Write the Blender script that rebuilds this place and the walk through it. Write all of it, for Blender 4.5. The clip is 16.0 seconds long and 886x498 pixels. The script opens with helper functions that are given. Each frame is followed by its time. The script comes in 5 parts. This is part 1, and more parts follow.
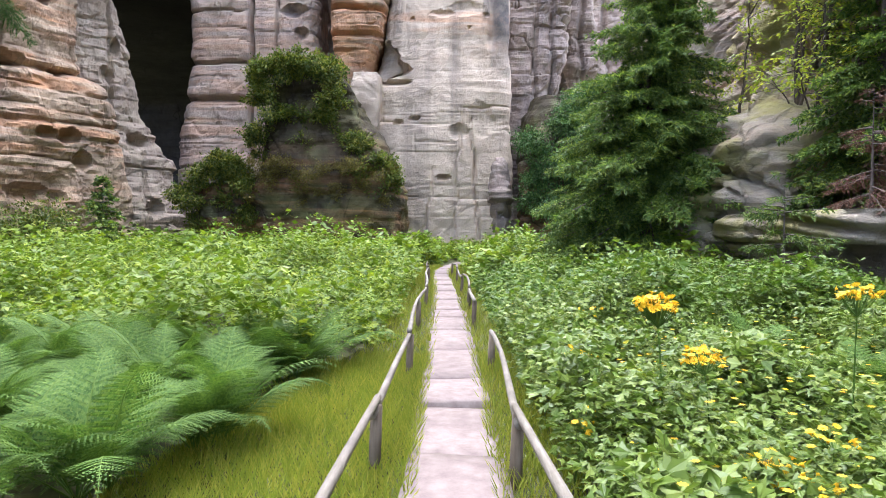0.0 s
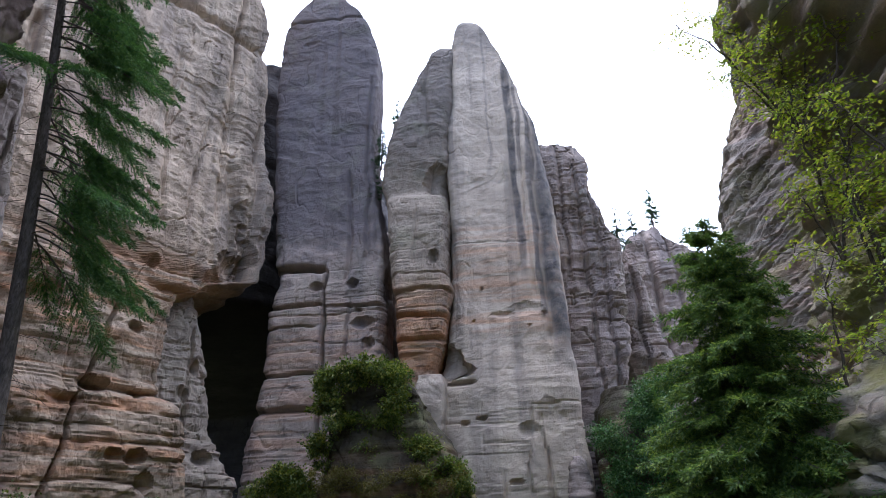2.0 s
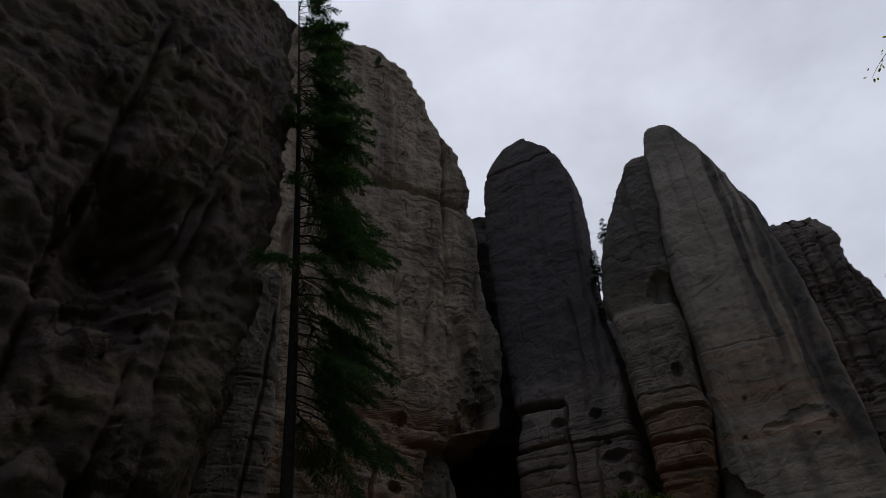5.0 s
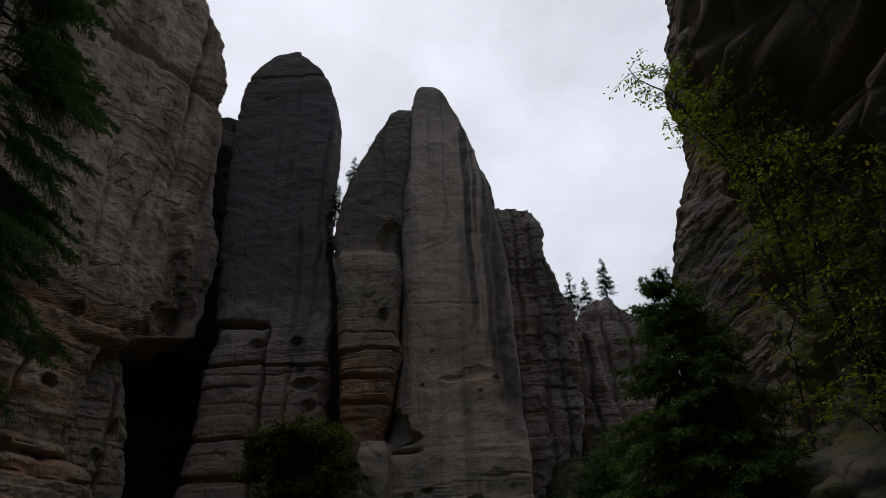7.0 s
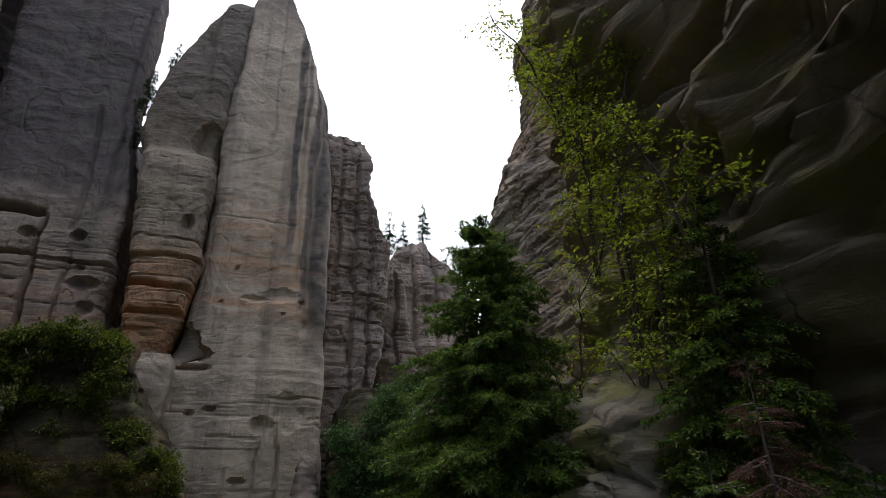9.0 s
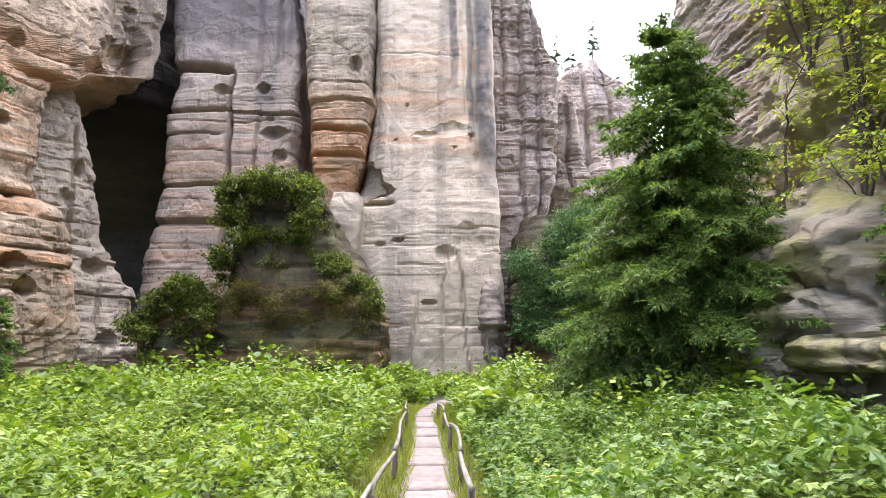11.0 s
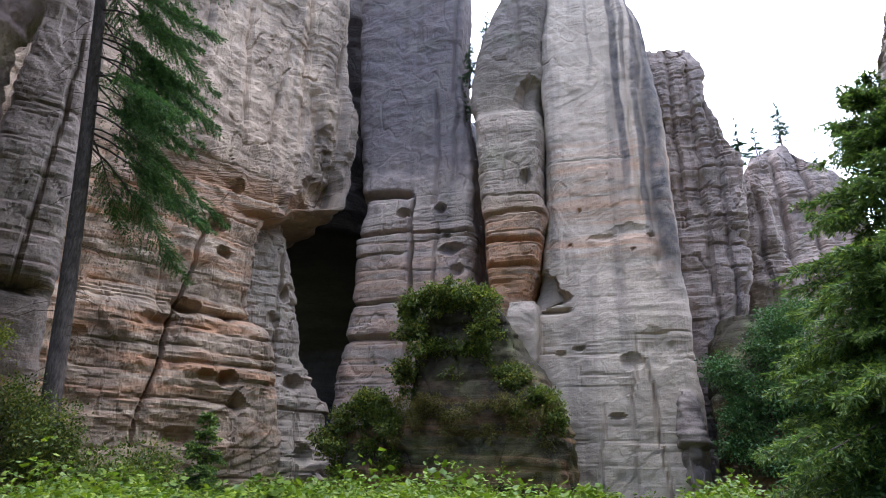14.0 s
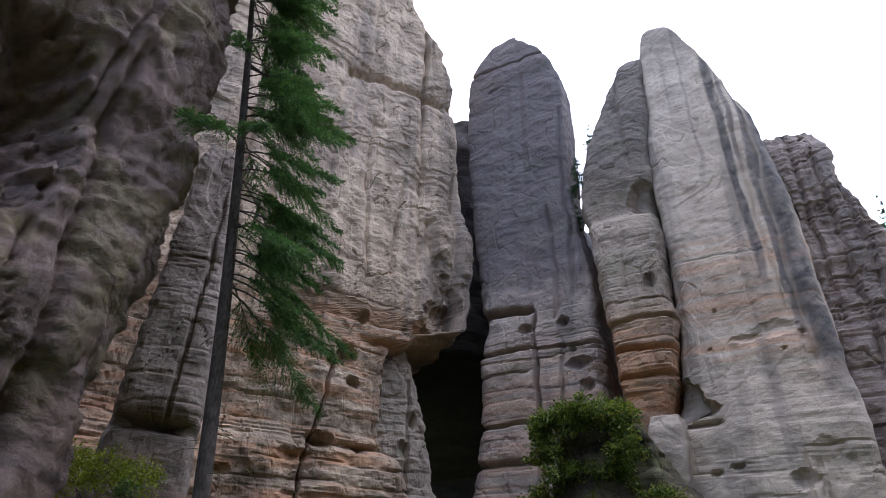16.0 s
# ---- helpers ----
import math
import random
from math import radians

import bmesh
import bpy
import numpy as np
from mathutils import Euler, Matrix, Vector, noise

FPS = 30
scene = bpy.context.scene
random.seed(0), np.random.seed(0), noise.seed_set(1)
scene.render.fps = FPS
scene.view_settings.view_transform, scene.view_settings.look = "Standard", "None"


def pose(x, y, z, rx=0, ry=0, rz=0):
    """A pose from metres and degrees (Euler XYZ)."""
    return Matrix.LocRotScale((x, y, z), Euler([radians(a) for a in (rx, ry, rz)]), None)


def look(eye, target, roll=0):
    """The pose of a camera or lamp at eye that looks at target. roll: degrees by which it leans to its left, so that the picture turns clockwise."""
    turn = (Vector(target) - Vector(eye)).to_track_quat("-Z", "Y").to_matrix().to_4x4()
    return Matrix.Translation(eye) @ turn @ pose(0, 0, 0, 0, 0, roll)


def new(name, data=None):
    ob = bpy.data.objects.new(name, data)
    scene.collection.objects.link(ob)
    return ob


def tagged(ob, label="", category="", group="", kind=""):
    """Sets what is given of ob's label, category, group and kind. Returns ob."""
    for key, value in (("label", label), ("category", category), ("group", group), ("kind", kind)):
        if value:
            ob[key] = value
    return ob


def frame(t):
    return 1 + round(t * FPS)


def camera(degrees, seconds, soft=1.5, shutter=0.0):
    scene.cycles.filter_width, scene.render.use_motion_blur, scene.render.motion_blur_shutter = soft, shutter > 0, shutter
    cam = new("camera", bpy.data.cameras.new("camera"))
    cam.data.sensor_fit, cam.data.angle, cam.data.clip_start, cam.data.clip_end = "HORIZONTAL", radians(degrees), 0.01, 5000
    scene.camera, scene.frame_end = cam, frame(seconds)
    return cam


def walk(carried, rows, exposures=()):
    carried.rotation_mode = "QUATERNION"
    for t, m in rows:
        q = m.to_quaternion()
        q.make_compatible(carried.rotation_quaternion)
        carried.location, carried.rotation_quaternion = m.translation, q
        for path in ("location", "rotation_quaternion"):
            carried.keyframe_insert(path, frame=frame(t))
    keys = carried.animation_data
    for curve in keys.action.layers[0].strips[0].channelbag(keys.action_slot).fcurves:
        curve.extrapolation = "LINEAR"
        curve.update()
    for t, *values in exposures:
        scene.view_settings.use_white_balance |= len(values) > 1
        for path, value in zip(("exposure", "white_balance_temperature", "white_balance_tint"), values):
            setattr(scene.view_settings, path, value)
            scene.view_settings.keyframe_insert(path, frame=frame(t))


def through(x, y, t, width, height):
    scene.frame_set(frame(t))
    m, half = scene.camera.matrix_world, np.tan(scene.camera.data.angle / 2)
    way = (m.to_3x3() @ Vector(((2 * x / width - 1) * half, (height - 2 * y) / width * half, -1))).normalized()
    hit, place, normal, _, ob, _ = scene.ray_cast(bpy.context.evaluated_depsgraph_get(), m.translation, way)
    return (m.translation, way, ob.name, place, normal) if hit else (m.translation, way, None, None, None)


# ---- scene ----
cam = camera(71.4, 16.0, 0.9)
PATH = [
    (0, (0.000, 0.002, 1.583), (-0.053, 2.000, 1.533), 0.57),
    (0.5, (-0.086, 0.324, 1.587), (-0.079, 2.314, 1.786), 1.85),
    (1, (-0.166, 0.654, 1.628), (-0.199, 2.593, 2.119), 0.84),
    (1.5, (-0.193, 0.918, 1.624), (-0.388, 2.785, 2.313), 1.00),
    (2, (-0.182, 1.152, 1.607), (-0.407, 2.932, 2.490), -1.78),
    (2.5, (-0.164, 1.369, 1.602), (-0.485, 3.111, 2.532), -1.89),
    (3, (-0.145, 1.577, 1.606), (-0.889, 3.099, 2.670), -1.32),
    (3.2, (-0.134, 1.646, 1.605), (-0.996, 3.054, 2.735), -0.48),
    (5.3, (0.087, 2.083, 1.589), (-0.697, 3.411, 2.863), -1.09),
    (5.5, (0.094, 2.156, 1.588), (-0.591, 3.568, 2.827), -1.30),
    (6, (0.091, 2.400, 1.583), (-0.364, 3.964, 2.743), -0.66),
    (6.5, (0.071, 2.698, 1.588), (-0.188, 4.352, 2.682), -0.77),
    (7, (0.048, 3.023, 1.600), (-0.023, 4.708, 2.676), -2.01),
    (7.5, (0.051, 3.315, 1.611), (0.256, 5.012, 2.649), -3.01),
    (8, (0.040, 3.552, 1.618), (0.531, 5.225, 2.596), -2.43),
    (8.2, (0.039, 3.620, 1.616), (0.602, 5.282, 2.577), -2.99),
    (10.3, (0.051, 3.966, 1.598), (0.345, 5.890, 2.055), -0.32),
    (10.5, (0.059, 4.029, 1.593), (0.311, 5.977, 1.970), -0.87),
    (11, (0.058, 4.280, 1.611), (0.042, 6.246, 1.980), -0.21),
    (11.5, (0.076, 4.535, 1.612), (-0.104, 6.466, 2.099), 0.95),
    (12, (0.085, 4.754, 1.607), (-0.152, 6.660, 2.164), -1.14),
    (12.5, (0.094, 4.912, 1.599), (-0.249, 6.788, 2.202), -0.85),
    (13, (0.117, 4.982, 1.599), (-0.306, 6.823, 2.255), 0.02),
    (13.5, (0.126, 5.009, 1.597), (-0.387, 6.802, 2.320), 0.33),
    (14, (0.128, 5.024, 1.597), (-0.440, 6.805, 2.308), 1.43),
    (14.5, (0.127, 5.052, 1.594), (-0.584, 6.772, 2.326), 2.24),
    (15, (0.128, 5.116, 1.592), (-0.624, 6.764, 2.440), 0.49),
    (15.5, (0.140, 5.221, 1.593), (-0.672, 6.777, 2.552), 0.66),
    (16, (0.155, 5.346, 1.588), (-0.710, 6.814, 2.635), 1.94),
]
EXPOSURES = [(0, 0.83, 5760, 18), (0.5, 0.83, 5560, 18), (1.0, 0.95, 5360, 18), (1.6, 0.55, 5360, 18), (2.0, -0.4, 5310, 18), (2.5, -1, 5230, 18), (3.0, -1.8, 5310, 18), (3.2, -2.2, 5310, 18), (4.2, -3.1, 5720, 14),
             (5.3, -3.8, 5870, 14), (6.0, -3.72, 5870, 14), (6.5, -3.5, 6020, 14), (8.2, -3, 6070, 14), (9.3, -1, 6220, 14), (10.3, 0.55, 6420, 18), (11.0, 0.98, 6070, 18), (12.0, 1, 5700, 18), (12.5, 0.95, 5520, 18), (13.0, 0.58, 5420, 18), (13.5, 0.15, 5400, 18), (14.0, -0.05, 5420, 18), (15.2, -0.05, 5420, 18), (16.0, -0.5, 5470, 18)]
walk(cam, [(t, look(eye, target, roll)) for t, eye, target, roll in PATH], EXPOSURES)
SKY = 0.11
SUN = 1.6

# ---- world, sun ----
world = bpy.data.worlds.new("world")
scene.world = world
world.use_nodes = True
wt = world.node_tree
wt.nodes.clear()
w_out = wt.nodes.new("ShaderNodeOutputWorld")
w_bg = wt.nodes.new("ShaderNodeBackground")
w_sky = wt.nodes.new("ShaderNodeTexSky")
w_sky.sky_type = "NISHITA"
w_sky.sun_disc = False
w_sky.sun_elevation = radians(58)
w_sky.sun_rotation = radians(-20)
w_sky.air_density, w_sky.dust_density = 1.0, 1.5
w_co = wt.nodes.new("ShaderNodeTexCoord")
w_map = wt.nodes.new("ShaderNodeMapping")
w_map.inputs["Scale"].default_value = (1.6, 1.6, 2.6)
w_noise = wt.nodes.new("ShaderNodeTexNoise")
w_noise.inputs["Scale"].default_value = 1.3
w_noise.inputs["Detail"].default_value = 6
w_noise.inputs["Roughness"].default_value = 0.55
w_ramp = wt.nodes.new("ShaderNodeValToRGB")
w_ramp.color_ramp.elements[0].position = 0.34
w_ramp.color_ramp.elements[1].position = 0.66
w_ramp.color_ramp.elements[0].color = (0.66, 0.66, 0.66, 1)
w_mix = wt.nodes.new("ShaderNodeMix")
w_mix.data_type = "RGBA"
w_glow = wt.nodes.new("ShaderNodeVectorMath")
w_glow.operation = "DOT_PRODUCT"
w_glow.inputs[1].default_value = (-0.18, 0.50, 0.85)
w_span = wt.nodes.new("ShaderNodeMapRange")
w_span.interpolation_type = "SMOOTHSTEP"
w_span.inputs["From Min"].default_value, w_span.inputs["From Max"].default_value = 0.05, 1.0
w_cloud = wt.nodes.new("ShaderNodeMix")
w_cloud.data_type = "RGBA"
w_cloud.inputs["A"].default_value = (14.0, 18.0, 24.5, 1)
w_cloud.inputs["B"].default_value = (95.0, 95.5, 97.0, 1)
wt.links.new(w_co.outputs["Generated"], w_glow.inputs[0])
wt.links.new(w_glow.outputs["Value"], w_span.inputs["Value"])
wt.links.new(w_span.outputs["Result"], w_cloud.inputs["Factor"])
wt.links.new(w_cloud.outputs["Result"], w_mix.inputs["B"])
wt.links.new(w_co.outputs["Generated"], w_map.inputs["Vector"])
wt.links.new(w_map.outputs["Vector"], w_noise.inputs["Vector"])
wt.links.new(w_noise.outputs["Fac"], w_ramp.inputs["Fac"])
wt.links.new(w_ramp.outputs["Color"], w_mix.inputs["Factor"])
wt.links.new(w_sky.outputs["Color"], w_mix.inputs["A"])
wt.links.new(w_mix.outputs["Result"], w_bg.inputs["Color"])
w_bg.inputs["Strength"].default_value = SKY
wt.links.new(w_bg.outputs["Background"], w_out.inputs["Surface"])

sun = new("sun", bpy.data.lights.new("sun", "SUN"))
sun.data.energy, sun.data.angle = SUN, radians(12)
sun.data.color = (1.0, 0.95, 0.87)
sun.matrix_world = look((-11, 50, 51), (0, 20, 0))


# ---- noise and mesh tools ----
def hash01(ix, iy, iz, seed):
    h = (ix * 374761393 + iy * 668265263 + iz * 2147483647 + seed * 1274126177) & 0xFFFFFFFF
    h = ((h ^ (h >> 13)) * 1274126177) & 0xFFFFFFFF
    h = ((h ^ (h >> 16)) * 2246822519) & 0xFFFFFFFF
    return ((h ^ (h >> 15)) & 0xFFFFFF) / float(0xFFFFFF)


def vnoise(x, y, z, seed=0):
    """Smooth value noise, -1 to 1."""
    fx, fy, fz = np.floor(x), np.floor(y), np.floor(z)
    ix, iy, iz = fx.astype(np.int64), fy.astype(np.int64), fz.astype(np.int64)
    ux, uy, uz = x - fx, y - fy, z - fz
    ux, uy, uz = (u * u * u * (u * (u * 6 - 15) + 10) for u in (ux, uy, uz))
    out = 0
    for dx in (0, 1):
        for dy in (0, 1):
            for dz in (0, 1):
                w = (ux if dx else 1 - ux) * (uy if dy else 1 - uy) * (uz if dz else 1 - uz)
                out = out + w * hash01(ix + dx, iy + dy, iz + dz, seed)
    return out * 2 - 1


def fbm(x, y, z, octaves=4, seed=0):
    out, amp = 0, 0.5
    for k in range(octaves):
        out = out + amp * vnoise(x * 2**k, y * 2**k, z * 2**k, seed + 17 * k)
        amp *= 0.5
    return out


def mesh_of(name, verts, polys, material, smooth=False):
    """A mesh from an array of points and a list of arrays of faces (each with 3 or 4 columns)."""
    me = bpy.data.meshes.new(name)
    verts = np.asarray(verts, np.float32)
    me.vertices.add(len(verts))
    me.vertices.foreach_set("co", verts.ravel())
    polys = [np.asarray(p, np.int32) for p in polys if len(p)]
    loops = np.concatenate([p.ravel() for p in polys])
    sizes = np.concatenate([np.full(len(p), p.shape[1], np.int32) for p in polys])
    me.loops.add(len(loops))
    me.loops.foreach_set("vertex_index", loops)
    me.polygons.add(len(sizes))
    me.polygons.foreach_set("loop_start", np.r_[0, np.cumsum(sizes)[:-1]].astype(np.int32))
    me.polygons.foreach_set("use_smooth", np.full(len(sizes), smooth))
    me.materials.append(material)
    me.update(calc_edges=True)
    me.validate()
    return me


def place(name, me, parent=None, label=""):
    ob = new(name, me)
    if parent is not None:
        ob.parent = parent
    return tagged(ob, label)


def empty(name, x, y, z, label, category, group="", kind=""):
    ob = new(name)
    ob.location = (x, y, z)
    ob.empty_display_size = 0.2
    return tagged(ob, label, category, group, kind)


rng_leaf = np.random.RandomState(99)


def unit(v):
    return v / np.maximum(np.linalg.norm(v, axis=-1, keepdims=True), 1e-9)


def tube(points, radii, sides=8):
    """Points and faces of a tapered tube along a line of points."""
    pts = np.asarray(points, float)
    radii = np.asarray(radii, float)
    tang = unit(np.gradient(pts, axis=0))
    ref = np.where(np.abs(tang[:, 2:3]) > 0.9, [[1.0, 0, 0]], [[0, 0, 1.0]])
    a = unit(np.cross(tang, ref))
    b = np.cross(tang, a)
    th = np.linspace(0, 2 * np.pi, sides, endpoint=False)
    ring = (a[:, None] * np.cos(th)[None, :, None] + b[:, None] * np.sin(th)[None, :, None]) * radii[:, None, None]
    v = (pts[:, None] + ring).reshape(-1, 3)
    n, f = len(pts), []
    i = np.arange(n - 1)[:, None] * sides
    j = np.arange(sides)[None]
    k = (j + 1) % sides
    f = np.stack([i + j, i + k, i + sides + k, i + sides + j], -1).reshape(-1, 4)
    v = np.vstack([v, pts[0], pts[-1]])
    e0, e1 = n * sides, n * sides + 1
    c0 = np.stack([np.full(sides, e0), (np.arange(sides) + 1) % sides, np.arange(sides)], -1)
    base = (n - 1) * sides
    c1 = np.stack([np.full(sides, e1), base + np.arange(sides), base + (np.arange(sides) + 1) % sides], -1)
    return v, f, np.vstack([c0, c1])


def tubes(many, sides=6):
    """Several tubes as one set of points and faces."""
    vs, qs, ts, n = [], [], [], 0
    for pts, rad in many:
        v, q, t = tube(pts, rad, sides)
        vs.append(v), qs.append(q + n), ts.append(t + n)
        n += len(v)
    return np.vstack(vs), np.vstack(qs), np.vstack(ts)


def leaves(c, d, up, length, width, fold=0.25, oval=False, lobed=False):
    """Leaf blades at c that point along d, facing up: diamonds, pointed ovals, or leaves with two side lobes."""
    d = unit(d)
    side = unit(np.cross(d, up))
    nor = np.cross(side, d)
    length, width = np.broadcast_to(length, len(c))[:, None], np.broadcast_to(width, len(c))[:, None]
    n = np.arange(len(c))[:, None]
    if not oval:
        v = np.stack([c, c + d * length * 0.45 + side * width / 2 - nor * width * fold, c + d * length - nor * length * 0.12,
                      c + d * length * 0.45 - side * width / 2 - nor * width * fold], 1)
        return v.reshape(-1, 3), np.concatenate([n * 4 + [0, 1, 2], n * 4 + [0, 2, 3]])
    if lobed:
        a, b = rng_leaf.uniform(0.40, 0.62, (2, len(c), 1))
        v = np.stack([c, c + d * length * a + side * width * 0.52 - nor * width * fold, c + d * length * (a + 0.06) + side * width * 0.2 - nor * width * fold * 0.3,
                      c + d * length - nor * length * 0.18, c + d * length * (b + 0.06) - side * width * 0.2 - nor * width * fold * 0.3,
                      c + d * length * b - side * width * 0.52 - nor * width * fold], 1)
        return v.reshape(-1, 3), np.concatenate([n * 6 + [0, 1, 2], n * 6 + [0, 2, 3], n * 6 + [0, 3, 4], n * 6 + [0, 4, 5]])
    v = np.stack([c, c + d * length * 0.25 + side * width * 0.46 - nor * width * fold, c + d * length * 0.62 + side * width * 0.36 - nor * width * fold,
                  c + d * length - nor * length * 0.15, c + d * length * 0.62 - side * width * 0.36 - nor * width * fold,
                  c + d * length * 0.25 - side * width * 0.46 - nor * width * fold], 1)
    return v.reshape(-1, 3), np.concatenate([n * 6 + [0, 1, 2], n * 6 + [0, 2, 3], n * 6 + [0, 3, 4], n * 6 + [0, 4, 5]])


# ---- materials ----
def shader(name):
    m = bpy.data.materials.new(name)
    m.use_nodes = True
    t = m.node_tree
    return m, t, t.nodes["Principled BSDF"], t.nodes["Material Output"]


class Net:
    """Shorthand for a node tree."""

    def __init__(self, tree):
        self.t = tree

    def node(self, kind, **sets):
        n = self.t.nodes.new(kind)
        for key, value in sets.items():
            n.inputs[key.replace("_", " ")].default_value = value
        return n

    def link(self, a, b):
        self.t.links.new(a, b)

    def coords(self, scale=(1, 1, 1), turn=(0, 0, 0)):
        co = self.node("ShaderNodeTexCoord")
        mp = self.node("ShaderNodeMapping")
        mp.inputs["Scale"].default_value = scale
        mp.inputs["Rotation"].default_value = turn
        self.link(co.outputs["Object"], mp.inputs["Vector"])
        return mp.outputs["Vector"]

    def noise(self, vec, scale, detail=5, rough=0.55, twist=0.0):
        n = self.node("ShaderNodeTexNoise", Scale=scale, Detail=detail, Roughness=rough, Distortion=twist)
        self.link(vec, n.inputs["Vector"])
        return n.outputs["Fac"]

    def ramp(self, fac, stops):
        n = self.node("ShaderNodeValToRGB")
        e = n.color_ramp.elements
        while len(e) < len(stops):
            e.new(0.5)
        for el, (p, c) in zip(e, stops):
            el.position = p
            el.color = (c, c, c, 1) if isinstance(c, (int, float)) else (*c, 1)
        self.link(fac, n.inputs["Fac"])
        return n.outputs["Color"]

    def math(self, op, a, b=0.0, clamp=False):
        n = self.t.nodes.new("ShaderNodeMath")
        n.operation, n.use_clamp = op, clamp
        for k, v in enumerate((a, b)):
            if isinstance(v, (int, float)):
                n.inputs[k].default_value = v
            else:
                self.link(v, n.inputs[k])
        return n.outputs[0]

    def mix(self, fac, a, b, blend="MIX"):
        n = self.t.nodes.new("ShaderNodeMix")
        n.data_type, n.blend_type = "RGBA", blend
        for key, v in (("Factor", fac), ("A", a), ("B", b)):
            if isinstance(v, tuple):
                n.inputs[key].default_value = (*v, 1)
            elif isinstance(v, (int, float)):
                n.inputs[key].default_value = v
            else:
                self.link(v, n.inputs[key])
        return n.outputs["Result"]

    def bump(self, height, strength, distance, normal=None):
        n = self.node("ShaderNodeBump", Strength=strength, Distance=distance)
        self.link(height, n.inputs["Height"])
        if normal is not None:
            self.link(normal, n.inputs["Normal"])
        return n.outputs["Normal"]

    def span(self, v, lo, hi):
        n = self.t.nodes.new("ShaderNodeMapRange")
        n.interpolation_type = "SMOOTHSTEP"
        n.inputs["From Min"].default_value, n.inputs["From Max"].default_value = lo, hi
        self.link(v, n.inputs["Value"])
        return n.outputs["Result"]


def sandstone(name, light, mid, dark, crust=0.35, orange=0.0, orange_z=(6, 12), green=0.0, moss=0.0, dark_z=None, stripes=(), tilt=0.0,
              bed=1.0, relief=1.0, cracks=0.6, blot=0.2):
    """Weathered sandstone: bedding, vertical rain streaks, black crust, iron stain, lichen. stripes: (x, half width, z low, z high, strength)."""
    m, t, bsdf, out = shader(name)
    n = Net(t)
    plain = n.coords()
    beds = n.coords((0.12, 0.12, 1.6), (0, tilt, 0))
    drip = n.coords((1.0, 1.0, 0.035))
    sep = n.node("ShaderNodeSeparateXYZ")
    n.link(plain, sep.inputs[0])
    big = n.noise(plain, 0.16, 4)
    midn = n.noise(plain, 0.9, 6, 0.6)
    grain = n.noise(plain, 9.0, 6, 0.7)
    bedn = n.noise(beds, 1.0, 5, 0.6, 0.4)
    dripn = n.noise(drip, 0.55, 4, 0.55)
    col = n.mix(n.ramp(big, [(0.35, 0.0), (0.68, 1.0)]), mid, light)
    col = n.mix(n.math("MULTIPLY", n.ramp(bedn, [(0.42, 0.0), (0.62, 1.0)]), 0.42 * bed), col, tuple(c * 0.62 for c in mid))
    col = n.mix(n.math("MULTIPLY", n.ramp(midn, [(0.45, 0.0), (0.72, 1.0)]), 0.35), col, tuple(min(1, c * 1.25) for c in light))
    if orange:
        zone = n.math("MULTIPLY", n.span(sep.outputs["Z"], orange_z[0] - 2.5, orange_z[0] + 1.5), n.math("SUBTRACT", 1.0, n.span(sep.outputs["Z"], orange_z[1] - 1.5, orange_z[1] + 4)))
        rust = n.math("MULTIPLY", n.ramp(n.noise(beds, 0.7, 5, 0.6, 0.8), [(0.45, 0.0), (0.6, 1.0)] if orange < 0.9 else [(0.28, 0.0), (0.5, 1.0)]), zone)
        col = n.mix(n.math("MULTIPLY", rust, orange), col, (0.50, 0.235, 0.105))
    blk = n.math("MULTIPLY", n.ramp(dripn, [(0.5, 0.0), (0.63, 1.0)]), n.ramp(big, [(0.2, 0.35), (0.7, 1.0)]))
    if dark_z is not None:
        high = n.span(n.math("ADD", sep.outputs["Z"], n.math("MULTIPLY", n.math("SUBTRACT", midn, 0.5), 10.0)), dark_z[0], dark_z[1])
        blk = n.math("MAXIMUM", blk, high)
    col = n.mix(n.math("MULTIPLY", blk, crust, True), col, dark)
    wob = n.math("MULTIPLY", n.math("SUBTRACT", n.noise(n.coords((0.5, 0.5, 0.12)), 1.0, 3), 0.5), 1.6)
    xw = n.math("ADD", sep.outputs["X"], wob)
    for x0, half, z0, z1, power in stripes:
        near = n.math("SUBTRACT", 1.0, n.span(n.math("ABSOLUTE", n.math("SUBTRACT", xw, x0)), half * 0.35, half))
        along = n.math("MULTIPLY", n.span(sep.outputs["Z"], z0, z0 + 6), n.math("SUBTRACT", 1.0, n.span(sep.outputs["Z"], z1 - 3, z1)))
        fac = n.math("MULTIPLY", n.math("MULTIPLY", near, along), n.ramp(midn, [(0.3, 0.55), (0.6, 1.0)]))
        col = n.mix(n.math("MULTIPLY", fac, power), col, dark)
    if green:
        g = n.ramp(n.noise(plain, 0.45, 5, 0.65), [(0.5, 0.0), (0.68, 1.0)])
        col = n.mix(n.math("MULTIPLY", g, green), col, (0.17, 0.19, 0.085))
    if moss:
        g = n.ramp(n.noise(plain, 0.35, 5, 0.6), [(0.5, 0.0), (0.6, 1.0)])
        col = n.mix(n.math("MULTIPLY", g, moss), col, (0.26, 0.24, 0.05))
    crk = n.node("ShaderNodeTexVoronoi", Scale=0.42)
    crk.feature = "DISTANCE_TO_EDGE"
    bent = n.node("ShaderNodeVectorMath")
    wv = n.node("ShaderNodeTexNoise", Scale=0.5, Detail=4.0)
    n.link(plain, wv.inputs["Vector"])
    n.link(n.coords((1.0, 1.0, 0.55)), bent.inputs[0])
    n.link(wv.outputs["Color"], bent.inputs[1])
